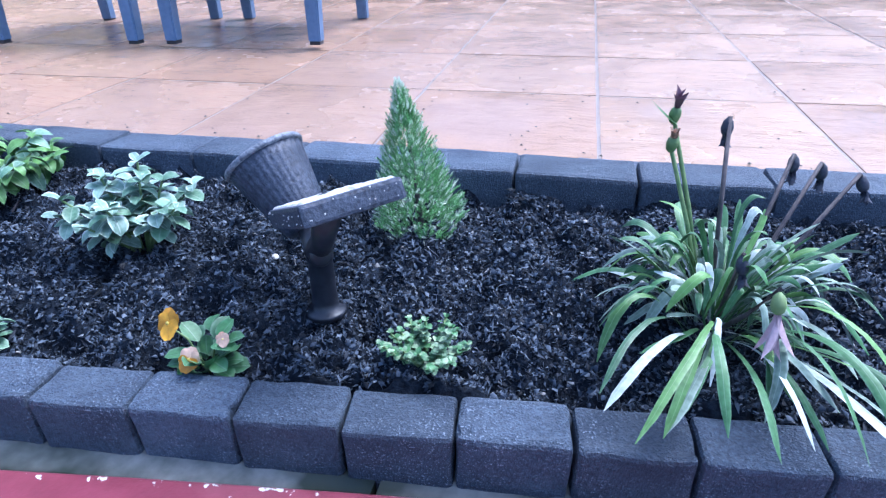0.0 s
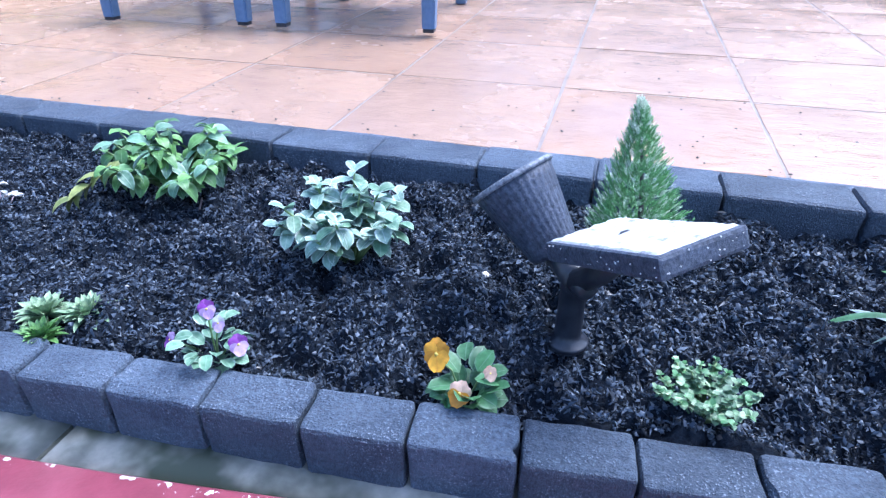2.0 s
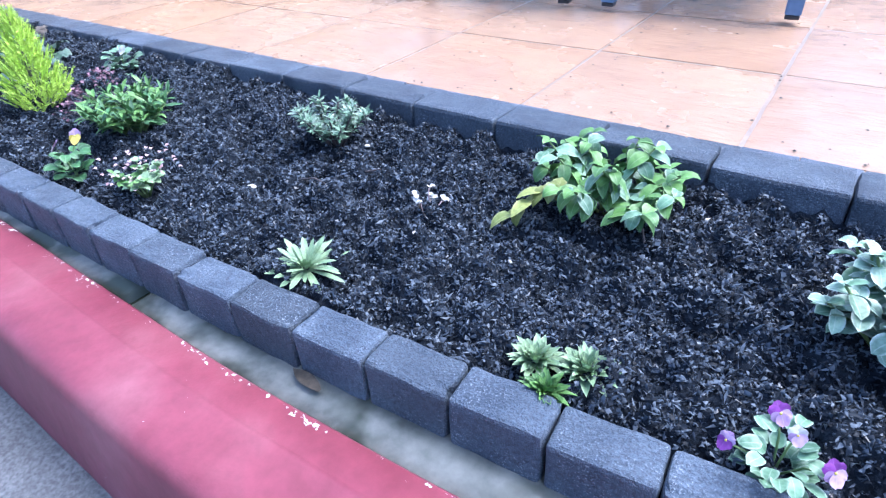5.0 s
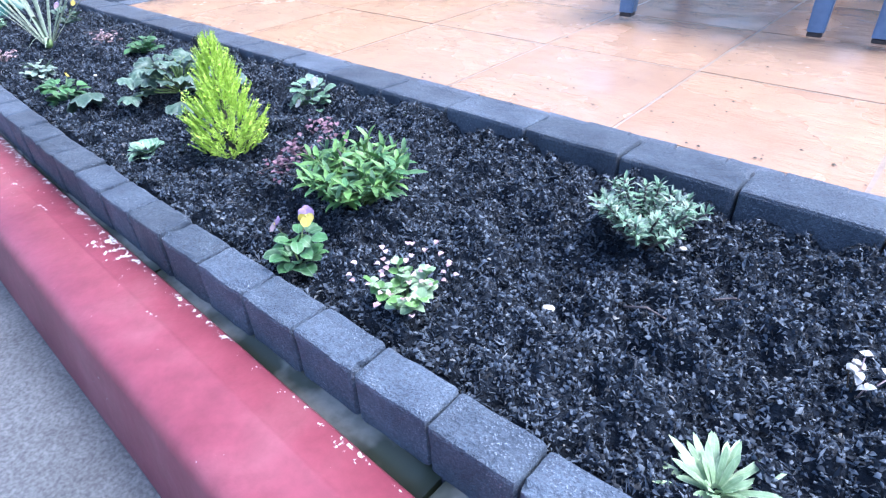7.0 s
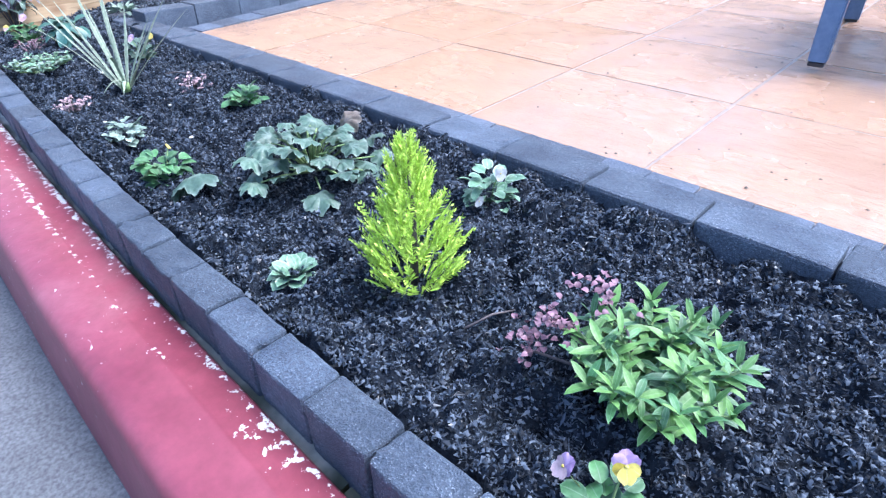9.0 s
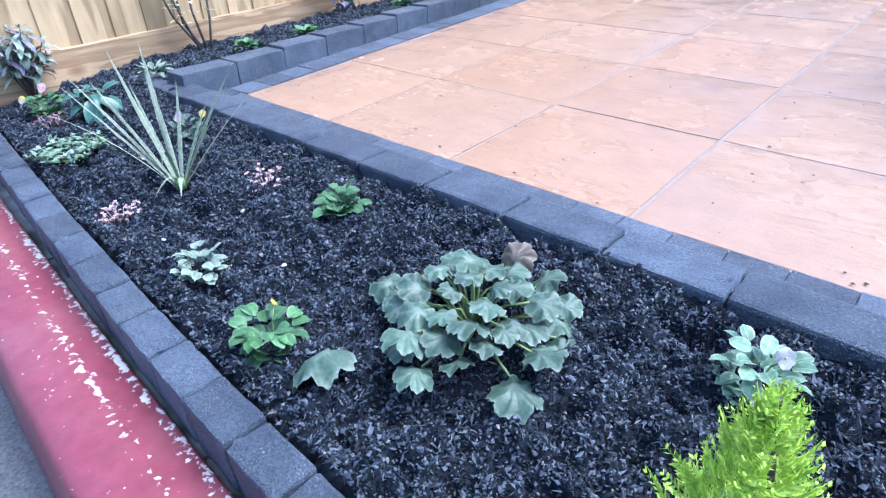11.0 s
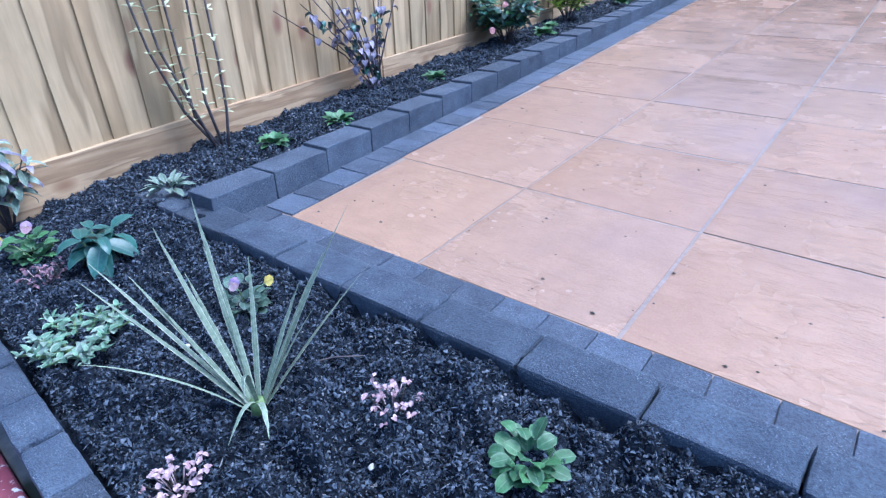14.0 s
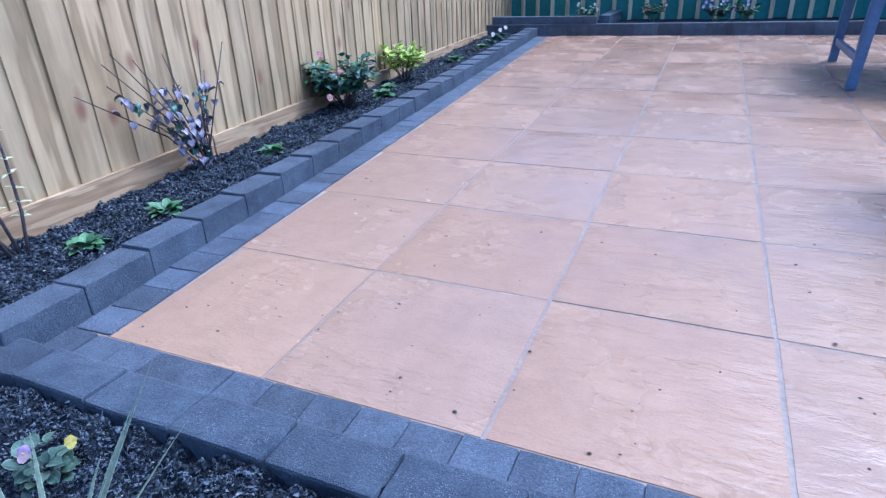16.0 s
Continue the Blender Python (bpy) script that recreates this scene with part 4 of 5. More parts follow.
def petal_flower(parent, at, size, mats, az, el, name="flower", label=""):
    """An open pansy-like flower of five overlapping petals and a small eye, facing az, el."""
    verts, faces, uvs, which = [], [], [], []
    for i, (ang, sc) in enumerate(((90, 1.0), (35, 0.95), (145, 0.95), (-30, 0.9), (210, 0.9), (-90, 1.1))):
        n0 = len(verts)
        ca, sa = math.cos(radians(ang)), math.sin(radians(ang))
        for j in range(6):
            for k in range(5):
                t, u = j / 5, (k - 2) / 2
                rad = 0.5 * sc * t
                wide = 0.27 * math.sin(math.pi * min(1.0, 0.10 + 0.78 * t)) * sc
                x, y = rad * ca - u * wide * sa, rad * sa + u * wide * ca
                z = 0.05 * i * 0.3 + 0.06 * t * t * (1 if i % 2 else -1) + 0.03 * math.sin(u * 3 + i) * t
                verts.append((x, y, z))
                uvs.append((0.5 + u * 0.5, t))
        for j in range(5):
            for k in range(4):
                a = n0 + j * 5 + k
                faces.append((a, a + 1, a + 6, a + 5))
                which.append(i)
    me = mesh_of("petals", verts, faces, uvs, True)
    for m in mats:
        me.materials.append(m)
    me.polygons.foreach_set("material_index", [min(len(mats) - 1, 0 if w < 3 else 1) for w in which])
    d = Vector((math.cos(radians(az)) * math.cos(radians(el)), math.sin(radians(az)) * math.cos(radians(el)), math.sin(radians(el))))
    up = d.to_track_quat("Z", "Y").to_matrix().to_4x4()
    fl = piece(name, me, None, parent, Matrix.Translation(at) @ up @ Matrix.Rotation(rnd.uniform(-0.3, 0.3), 4, "Z") @ Matrix.Scale(size * 0.72, 4), label)
    eye = piece("eye", lathe_mesh("eye", [(0.02, 0.06), (0.07, 0.075), (0.05, 0.11), (0.01, 0.12)], 8), P_YELLOW, fl)
    return fl


def viola(x, y, label, flowers, leaves=16, mat=L_FROST, size=0.045, spread=0.05, height=0.06):
    """A small pansy clump. flowers: (dx, dy, z, size, petals, azimuth)."""
    p = plant_at("pansy", x, y, label, "flower", "pansies in the bed")
    rosette(p, mat, "round", int(leaves * 1.4), (size * 0.8, size * 0.55), (size * 0.62, size * 0.45), (15, 60), spread * 0.35, (0.3, 0.8, 1.2), 0.25, 0.012)
    ms = leaves_of("round", mat, (0.3, 0.8, 1.2), 0.25)
    for i in range(leaves):
        a = i * 137.5
        r = spread * rnd.uniform(0.3, 1.0)
        add_leaf(p, ms, (math.cos(radians(a)) * r * 0.6, math.sin(radians(a)) * r * 0.6, height * rnd.uniform(0.4, 0.9)), a, rnd.uniform(-5, 50), size * rnd.uniform(0.55, 0.8), size * 0.5, rnd.uniform(-25, 25))
    for dx, dy, z, s, mats, az in flowers:
        stem(p, [(0, 0, 0), (dx * 0.5, dy * 0.5, z * 0.7), (dx, dy, z - s * 0.1)], 0.0018, 0.0014, sides=5)
        petal_flower(p, (dx, dy, z), s, mats, az, 28)
    return p


def ribbon(name, parent, mat, p0, p1, p2, shape, seed, fold=0.25, twist=0.5):
    """A long leaf along a bent line from p0 over p1 to p2; shape gives half widths along it."""
    r = random.Random(seed)
    p0, p1, p2 = Vector(p0), Vector(p1), Vector(p2)
    n, verts, faces, uvs = 13, [], [], []
    flat = Vector((p2.x - p0.x, p2.y - p0.y, 0))
    side = Vector((-flat.y, flat.x, 0)).normalized()
    turn = r.uniform(-twist, twist)
    for i in range(n):
        t = i / (n - 1)
        c = p0.lerp(p1, t).lerp(p1.lerp(p2, t), t)
        d = (p1 - p0).lerp(p2 - p1, t).normalized()
        s = (Matrix.Rotation(turn * t, 3, d) @ side)
        up = d.cross(s)
        w = max(shape(t), 0.0006) * (1 + r.uniform(-0.08, 0.08))
        c = c + s * r.uniform(-0.0008, 0.0008)
        verts += [c - s * w - up * fold * w, c, c + s * w - up * fold * w]
        uvs += [(0, t), (0.5, t), (1, t)]
    for i in range(n - 1):
        a = 3 * i
        faces += [(a, a + 1, a + 4, a + 3), (a + 1, a + 2, a + 5, a + 4)]
    return piece(name, mesh_of(name, verts, faces, uvs, True), mat, parent)


def plumes(name, parent, mat, height, radius, n, length, seed, low=0.04, bristle=0.30, tilt=0.55, lean=(0.0, 0.0)):
    """Upswept feathery sprays round a leader, long below and short at the tip, one joined mesh."""
    r = np.random.default_rng(seed)
    verts, faces, uvs = [], [], []

    def needle(q, e, l, w):
        side = np.cross(e, r.normal(0, 1, 3))
        side /= np.linalg.norm(side)
        b = len(verts)
        verts.extend([q - side * w * 0.6, q + e * l * 0.55 - side * w, q + e * l, q + e * l * 0.55 + side * w, q + side * w * 0.6])
        uvs.extend([(0.3, 0), (0.2, 0.5), (0.5, 1), (0.8, 0.5), (0.7, 0)])
        faces.append((b, b + 1, b + 2, b + 3, b + 4))

    for i in range(n):
        t = low + (1 - low) * (i + r.random()) / n
        a = i * 2.39996 + r.normal(0, 0.3)
        reach = radius * min(1.0, 0.55 + 3.0 * t) * (1 - t ** 1.15) * r.uniform(0.55, 1.12) + 0.004
        out = np.array([math.cos(a), math.sin(a), 0.0])
        start = out * reach * 0.35 + np.array([lean[0] * t, lean[1] * t, t * height * 0.86])
        d = out * tilt * (1.2 - 0.9 * t) + np.array([0, 0, 1.0]) + r.normal(0, 0.10, 3)
        d /= np.linalg.norm(d)
        start = start + out * reach * 0.35
        L = length * r.uniform(0.7, 1.25) * (1.0 - 0.35 * t)
        plane = np.cross(d, out + r.normal(0, 0.4, 3))
        plane /= np.linalg.norm(plane)
        steps = 9
        for k in range(steps):
            f = k / steps
            q = start + d * L * f + out * 0.10 * L * f * f
            for sg in (-1, 1):
                e = d * 0.8 + sg * plane * 0.62 + r.normal(0, 0.13, 3)
                e /= np.linalg.norm(e)
                needle(q, e, L * bristle * (1.05 - 0.75 * f), L * 0.028)
        needle(start, d, L * 1.12, L * 0.03)
    return piece(name, mesh_of(name, verts, faces, uvs), mat, parent)


# ---- plants of the long bed ----
# solar spotlight on a spike
lamp = empty("solar_spotlight", (1.037, -0.516, float(soil_z(1.037, -0.516)) - 0.004), "black solar spotlight with frosted panel on a ground spike", "garden light")
LZ = lamp.location.z
piece("spike_post", lathe_mesh("spike_post", [(0.014, -0.08), (0.017, 0.0), (0.034, 0.003), (0.035, 0.010), (0.033, 0.013), (0.022, 0.016), (0.0215, 0.03), (0.020, 0.105), (0.022, 0.107), (0.022, 0.128), (0.01, 0.134)], 24), M_BLACK, lamp)
knee = Vector((0.004, -0.012, 0.128))
head_end = Vector((-0.036, 0.048, 0.026 - LZ))
panel_mid = Vector((0.0655, -0.085, 0.128 - LZ))
piece("head_bracket", tube_mesh("head_bracket", [knee + Vector((0.012, -0.01, -0.004)), knee, knee.lerp(head_end, 0.5) + Vector((0, 0, -0.004)), head_end], [0.017, 0.021, 0.019, 0.022], 14), M_BLACK, lamp)
piece("panel_bracket", tube_mesh("panel_bracket", [knee, knee.lerp(panel_mid, 0.45) + Vector((0, 0, -0.012)), panel_mid], [0.020, 0.018, 0.022], 14), M_BLACK, lamp)
piece("hinge_knob", lathe_mesh("hinge_knob", [(0.012, -0.032), (0.017, -0.029), (0.018, -0.02), (0.018, 0.02), (0.017, 0.029), (0.012, 0.032)], 18), M_BLACK, lamp, Matrix.Translation(knee + Vector((0, 0, 0.002))) @ pose(0, 0, 0, 90, 0, 35))
axis = Vector((-0.62, 0.28, 0.74)).normalized()
aimed = Matrix.Translation(Vector((-0.097, 0.076, 0.097 - LZ))) @ axis.to_track_quat("Z", "Y").to_matrix().to_4x4() @ Matrix.Scale(0.84, 4)
ribs = lathe_mesh("lamp_head", [(0.02, -0.122), (0.045, -0.118), (0.050, -0.108), (0.051, -0.095), (0.056, -0.07), (0.062, -0.04), (0.068, -0.01), (0.073, 0.016), (0.078, 0.04), (0.072, 0.045), (0.05, -0.07), (0.01, -0.08)], 96)
for v in ribs.vertices:
    if v.co.z > -0.1 and (v.index % 96) % 3 == 0:
        v.co.x *= 1.028
        v.co.y *= 1.028
head = piece("lamp_head", ribs, M_FROSTPLASTIC, lamp, aimed)
piece("rim", lathe_mesh("rim", [(0.074, 0.038), (0.084, 0.039), (0.086, 0.044), (0.084, 0.049), (0.077, 0.050), (0.072, 0.044)], 48), M_FROSTRIM, head, None, "dark rim edged with frost")
# the panel leans back from the road
long_side = Vector((0.130, -0.153, 0.085)).normalized()
short_side = Vector((0.091, 0.091, 0.008)).normalized()
short_side = (short_side - long_side * long_side.dot(short_side)).normalized()
facing = long_side.cross(short_side)
panel_pose = Matrix((long_side, short_side, facing)).transposed().to_4x4()
panel_pose.translation = Vector((0.0655, -0.085, 0.1455 - LZ)) - facing * 0.014
panel = part("solar_panel", box_bm(-0.110, 0.110, -0.066, 0.066, -0.016, 0.012, 0.005, 2), M_FROSTPLASTIC, lamp, "black plastic panel housing", m=panel_pose)
crust = bmesh.new()
bmesh.ops.create_grid(crust, x_segments=40, y_segments=26, size=0.5)
for v in crust.verts:
    rim = max(abs(v.co.x), abs(v.co.y)) > 0.49
    v.co = Vector((v.co.x * 0.209, v.co.y * 0.122, 0.0105 if rim else 0.0142 + 0.0022 * noise.noise(Vector((v.co.x * 22, v.co.y * 13, 4)))))
part("panel_face", crust, M_FROSTTOP, panel, "panel glass white with frost")
for k in range(34):
    r1 = random.Random(900 + k)
    u, sgn = r1.uniform(-0.107, 0.107), r1.choice((0, 1))
    q = r1.uniform(0.0006, 0.0014)
    place = (u, -0.0665, r1.uniform(-0.012, 0.010)) if sgn else (0.1105, u * 0.58, r1.uniform(-0.012, 0.010))
    bead = bmesh.new()
    bmesh.ops.create_icosphere(bead, subdivisions=1, radius=q)
    part("frost_bead", bead, M_FROSTTOP, panel, m=Matrix.Translation(place))

# dwarf conifer with frosted tip
p = plant_at("dwarf_conifer", 1.140, -0.262, "small cone-shaped dark green conifer with frosted tip", "conifer")
stem(p, [(0, 0, 0), (-0.01, 0, 0.12), (-0.036, 0.012, 0.28)], 0.007, 0.002, M_CANE, "trunk")
plumes("crown", p, L_CONIFER, 0.320, 0.118, 900, 0.030, 5, 0.02, 0.42, 0.8, (-0.038, 0.014))
plumes("frosted_tip", p, L_HOAR, 0.345, 0.134, 620, 0.017, 6, 0.05, 0.60, 0.8, (-0.041, 0.015))

# yellow-green cypress
p = plant_at("golden_cypress", -1.628, -0.562, "small lime-yellow upright cypress with feathery sprays", "conifer")
stem(p, [(0, 0, 0), (0.004, 0, 0.15), (-0.02, 0.01, 0.29)], 0.008, 0.002, M_CANE, "trunk")
plumes("crown", p, L_LIME, 0.305, 0.112, 330, 0.068, 8, 0.0, 0.30, 0.62, (-0.024, 0.012))

# gazania: strap leaves, dead heads
p = plant_at("gazania", 1.655, -0.445, "large clump of frosted strap leaves with withered flower heads", "flowering plant")
GZ = p.location.z


def spoon(w):
    return lambda t: w * (0.28 + 0.72 * min(1.0, t / 0.68) ** 1.3) * math.sqrt(max(0.0, 1 - max(0.0, (t - 0.78) / 0.22) ** 2))


L_FELT = mat_leaf("white_felted_leaf", (0.24, 0.31, 0.27), (0.42, 0.48, 0.45), (0.70, 0.74, 0.73), 0.5, 0.6, 0.95)
for i in range(195):
    t = i / 194
    a = (i * 137.5 + rnd.uniform(-45, 45)) % 360
    ca, sa = math.cos(radians(a)), math.sin(radians(a))
    b = 0.07 * math.sqrt(1 - t) * rnd.uniform(0.3, 1.1)
    reach = rnd.uniform(0.07, 0.19) * (1 - 0.3 * t)
    rise = rnd.uniform(0.05, 0.17) + 0.06 * t
    drop = rnd.uniform(0.0, 0.08) + rnd.uniform(0.02, 0.15) * t
    if 232 < a < 330 and t < 0.42:
        # the foremost leaves hang over the edging
        reach = rnd.uniform(0.15, 0.30) / -sa
        drop = rnd.uniform(-0.085, -0.03) if (reach + b) * -sa > 0.325 else rnd.uniform(0.022, 0.05)
        rise = max(rise, 0.10)
    wob = rnd.uniform(-0.045, 0.045)
    p0 = (ca * b, sa * b, 0.015 + 0.03 * t)
    k1 = rnd.uniform(0.42, 0.68)
    p1 = (ca * (b + reach * k1) - sa * wob, sa * (b + reach * k1) + ca * wob, 0.02 + rise)
    p2 = (ca * (b + reach), sa * (b + reach), 0.008 + drop)
    mat = (L_FELT, L_GREEN, L_SILVER, L_GREEN, L_FRESH, L_SILVER, L_GREEN)[i % 7]
    ribbon("leaf", p, mat, p0, p1, p2, spoon(rnd.uniform(0.004, 0.0088)), 300 + i, 0.3, 0.9)
for wx, wy, wz, kind in ((1.560, -0.36, 0.203, 0), (1.636, -0.36, 0.198, 1), (1.560, -0.38, 0.165, 2), (1.758, -0.30, 0.128, 1), (1.801, -0.30, 0.117, 1), (1.847, -0.33, 0.113, 1), (1.659, -0.50, 0.045, 1), (1.673, -0.615, 0.058, 3)):
    dx, dy, h = wx - 1.655, wy + 0.445, wz - GZ
    nod = kind in (1, 3)
    stem(p, [(dx * 0.15, dy * 0.15, 0.02), (dx * 0.6, dy * 0.6, h * 0.6), (dx * 0.97, dy * 0.97, h + (0.012 if nod else -0.01)), (dx, dy, h)], 0.0038, 0.0028, M_STEM if kind in (0, 2) else M_CANE, "flower_stalk")
    tip = Matrix.Translation((dx, dy, h)) @ pose(0, 0, 0, (168 if nod else 8) + rnd.uniform(-12, 12), rnd.uniform(-12, 12), rnd.uniform(0, 90))
    head_part = piece("withered_head", lathe_mesh("withered_head", [(0.002, -0.010), (0.007, -0.004), (0.009, 0.006), (0.0075, 0.014), (0.004, 0.018)], 12), M_BUD if kind == 1 else M_STEM, p, tip)
    pet = leaves_of("lance", (P_DUSTY, M_BUD, P_PEACH, P_PINK)[kind], (0.2, 0.6), 0.8)
    size = (0.036, 0.026, 0.022, 0.062)[kind]
    for q in range(11):
        piece("withered_petal", rnd.choice(pet), None, head_part, aim((0, 0, 0.012), q * 33 + rnd.uniform(-15, 15), rnd.uniform(68, 88), 0, size * rnd.uniform(0.8, 1.15), 0.011))
ribbon("bract", p, L_FRESH, (1.566 - 1.655, 0.08, 0.195 - GZ), (1.548 - 1.655, 0.075, 0.21 - GZ), (1.523 - 1.655, 0.07, 0.232 - GZ), lambda t: 0.009 * math.sin(math.pi * min(1, 0.1 + 0.9 * t)), 7)

# variegated saxifrage clump by the front row
p = plant_at("variegated_clump", 1.232, -0.612, "low clump of small variegated cream-edged leaves", "plant")
bushy(p, L_GREEN, "round", 22, 0.082, 0.066, 0.0125, 0.85, 6, L_PALE)

# orange pansy
viola(0.908, -0.670, "small pansy with orange and peach flowers", [(-0.04, -0.01, 0.095, 0.062, (P_ORANGE, P_ORANGE), -95), (0.0, -0.035, 0.055, 0.05, (P_PEACH, P_ORANGE), -80), (0.035, 0.0, 0.07, 0.03, (P_PEACH, P_PEACH), -60)], 14, L_GREEN, 0.055, 0.06, 0.07)
# violet pansy
viola(0.512, -0.702, "small frosted pansy with purple flowers", [(-0.015, 0.02, 0.09, 0.042, (P_VIOLET, P_LILAC), -60), (0.055, -0.01, 0.06, 0.045, (P_VIOLET, P_LILAC), -50), (-0.06, -0.02, 0.05, 0.035, (P_LILAC, P_VIOLET), -110), (0.01, 0.01, 0.075, 0.035, (P_WHITE, P_LILAC), -80)], 20, L_FROST, 0.04, 0.07, 0.08)
viola(2.12, -0.20, "small pansy with white and yellow flowers beside the strap leaves", [(0.0, 0, 0.13, 0.05, (P_WHITE, P_YELLOW), -100), (0.05, 0, 0.1, 0.05, (P_WHITE, P_YELLOW), -80)], 16, L_GREEN, 0.05, 0.07, 0.08)

# sedum rosettes by the front row
for dx, dy, s in ((0.0, 0.0, 1.0), (0.075, 0.02, 1.1), (0.04, -0.045, 0.85)):
    p = plant_at("sedum", 0.175 + dx, -0.700 + dy, "fleshy green rosette succulent", "succulent", "rosette succulents")
    rosette(p, L_PALE if s > 0.9 else L_FRESH, "ovate", 80, (0.048 * s, 0.016 * s), (0.015 * s, 0.009 * s), (8, 78), 0.006, (-0.4, 0.1, 0.4), 0.5, 0.015)

# frosted sage-like bush
p = plant_at("frosted_shrub", 0.612, -0.412, "bushy plant with frosted rounded grey-green leaves", "plant")
bushy(p, L_SAGE, "round", 11, 0.17, 0.130, 0.046, 0.66, 5, L_FROST, (0.3, 0.8, 1.3), (-25, 25))
bushy(p, L_SAGE, "round", 4, 0.225, 0.06, 0.042, 0.66, 6, L_FROST, (0.3, 0.8, 1.3), (-15, 35))

# drooping compound-leaved plant
p = plant_at("drooping_shrub", 0.100, -0.255, "leafy plant with drooping toothed green leaves, some yellowing", "plant")
bushy(p, L_FRESH, "ovate", 19, 0.150, 0.18, 0.058, 0.55, 5, L_FROST, (0.9, 1.4, 2.0), (-35, 10))
ms = leaves_of("ovate", L_YELLOW, (0.8, 1.3, 1.8), 0.3)
for i in range(9):
    add_leaf(p, ms, (-0.06 - 0.008 * i, -0.08 - 0.010 * i, 0.10 - 0.008 * i), 220 + rnd.uniform(-60, 60), rnd.uniform(-45, 0), 0.06, 0.032, 0)

# pale rosette
p = plant_at("pale_rosette", -0.312, -0.712, "pale green rosette of narrow spoon-shaped leaves", "plant")
rosette(p, L_PALE, "strap", 58, (0.095, 0.03), (0.012, 0.008), (6, 70), 0.008, (0.2, 0.5, 0.9), 0.3, 0.012)

# dried flower scraps
def scraps(x, y, label, mat, n, spread, size):
    p = plant_at("dried_flowers", x, y, label, "dried flowers", "dried flower clumps")
    for i in range(n):
        a, r = rnd.uniform(0, 360), spread * math.sqrt(rnd.random())
        bx, by, h = math.cos(radians(a)) * r, math.sin(radians(a)) * r, rnd.uniform(0.012, 0.05)
        stem(p, [(bx * 0.4, by * 0.4, 0.0), (bx * 0.9, by * 0.8, h), (bx, by, h * 0.9)], 0.0014, 0.001, M_WILT if i % 2 else P_PINK, sides=4)
        for q in range(3):
            add_leaf(p, leaves_of("round", mat, (0.6, 1.2), 0.6), (bx, by, h), rnd.uniform(0, 360), rnd.uniform(-20, 60), size * rnd.uniform(0.7, 1.2), size * 0.8, 0, "petal")
    return p


scraps(-0.220, -0.438, "fallen pale mushroom-like dried flowers on compost", P_WHITE, 8, 0.05, 0.015)
scraps(-3.215, -0.645, "clump of dried pale pink flowers on compost", P_PINK, 34, 0.058, 0.011)
scraps(-3.010, -0.300, "clump of dried cream and pink flowers on compost", P_PINK, 34, 0.058, 0.011)
scraps(-4.150, -0.495, "clump of dried dusky pink flowers on compost", P_DUSTY, 30, 0.058, 0.011)

# lavender
p = plant_at("lavender", -0.615, -0.300, "bushy grey-green lavender with narrow leaves", "lavender")
bushy(p, L_FROST, "lance", 24, 0.150, 0.105, 0.026, 0.26, 14, L_SILVER, (0.1, 0.4, 0.8), (0, 55), M_CANE)

# sedum with drying heads
p = plant_at("drying_sedum", -0.850, -0.708, "small sedum with round pale leaves and drying flower heads", "plant")
bushy(p, L_PALE, "round", 9, 0.080, 0.070, 0.026, 0.85, 3, L_FRESH)
for i in range(44):
    a, r = rnd.uniform(0, 360), rnd.uniform(0.02, 0.09)
    add_leaf(p, leaves_of("round", P_PINK, (0.6, 1.2), 0.6), (math.cos(radians(a)) * r, math.sin(radians(a)) * r, rnd.uniform(0.05, 0.095)), a, 30, 0.011, 0.010, 0, "floret")

# mauve and yellow pansies
viola(-1.112, -0.738, "small pansy with mauve and yellow flowers", [(0.0, 0.03, 0.10, 0.055, (P_LILAC, P_YELLOW), -60), (-0.065, 0.0, 0.07, 0.05, (P_LILAC, P_PINK), -120)], 16, L_GREEN, 0.05, 0.06, 0.08)

# dense green bush with dusky pink heads
p = plant_at("flowering_bush", -1.160, -0.532, "dense bush of fresh green lance leaves with dusky pink heads", "plant")
bushy(p, L_FRESH, "lance", 36, 0.150, 0.125, 0.052, 0.27, 6, L_GREEN, (0.4, 0.9, 1.4), (5, 50))
ms = leaves_of("round", P_DUSTY, (0.6, 1.2), 0.6)
for i in range(110):
    hx, hy, hz = ((-0.14, -0.05, 0.12), (-0.11, 0.01, 0.155), (-0.17, -0.08, 0.08))[i % 3]
    add_leaf(p, ms, (hx + rnd.gauss(0, 0.018), hy + rnd.gauss(0, 0.018), hz + rnd.gauss(0, 0.012)), rnd.uniform(0, 360), rnd.uniform(0, 70), 0.012, 0.011, 0, "floret")
for sx, sy, h in ((-0.13, -0.05, 0.11), (-0.09, 0.0, 0.15), (-0.16, -0.08, 0.07)):
    stem(p, [(0, 0, 0), (sx * 0.6, sy * 0.6, h * 0.8), (sx, sy, h)], 0.003, 0.002, M_CANE)

# small frosted seedling and pansies
p = plant_at("seedling", -1.842, -0.690, "small low plant with frosted rounded leaves", "plant")
rosette(p, L_FROST, "round", 24, (0.055, 0.035), (0.038, 0.026), (12, 55), 0.012, (0.2, 0.6, 1.0), 0.25, 0.012)
viola(-1.715, -0.232, "low pansy clump with white flowers", [(0.03, 0.0, 0.09, 0.045, (P_WHITE, P_WHITE), -70), (0.02, -0.06, 0.04, 0.035, (P_WHITE, P_WHITE), -90)], 24, L_FROST, 0.055, 0.08, 0.085)

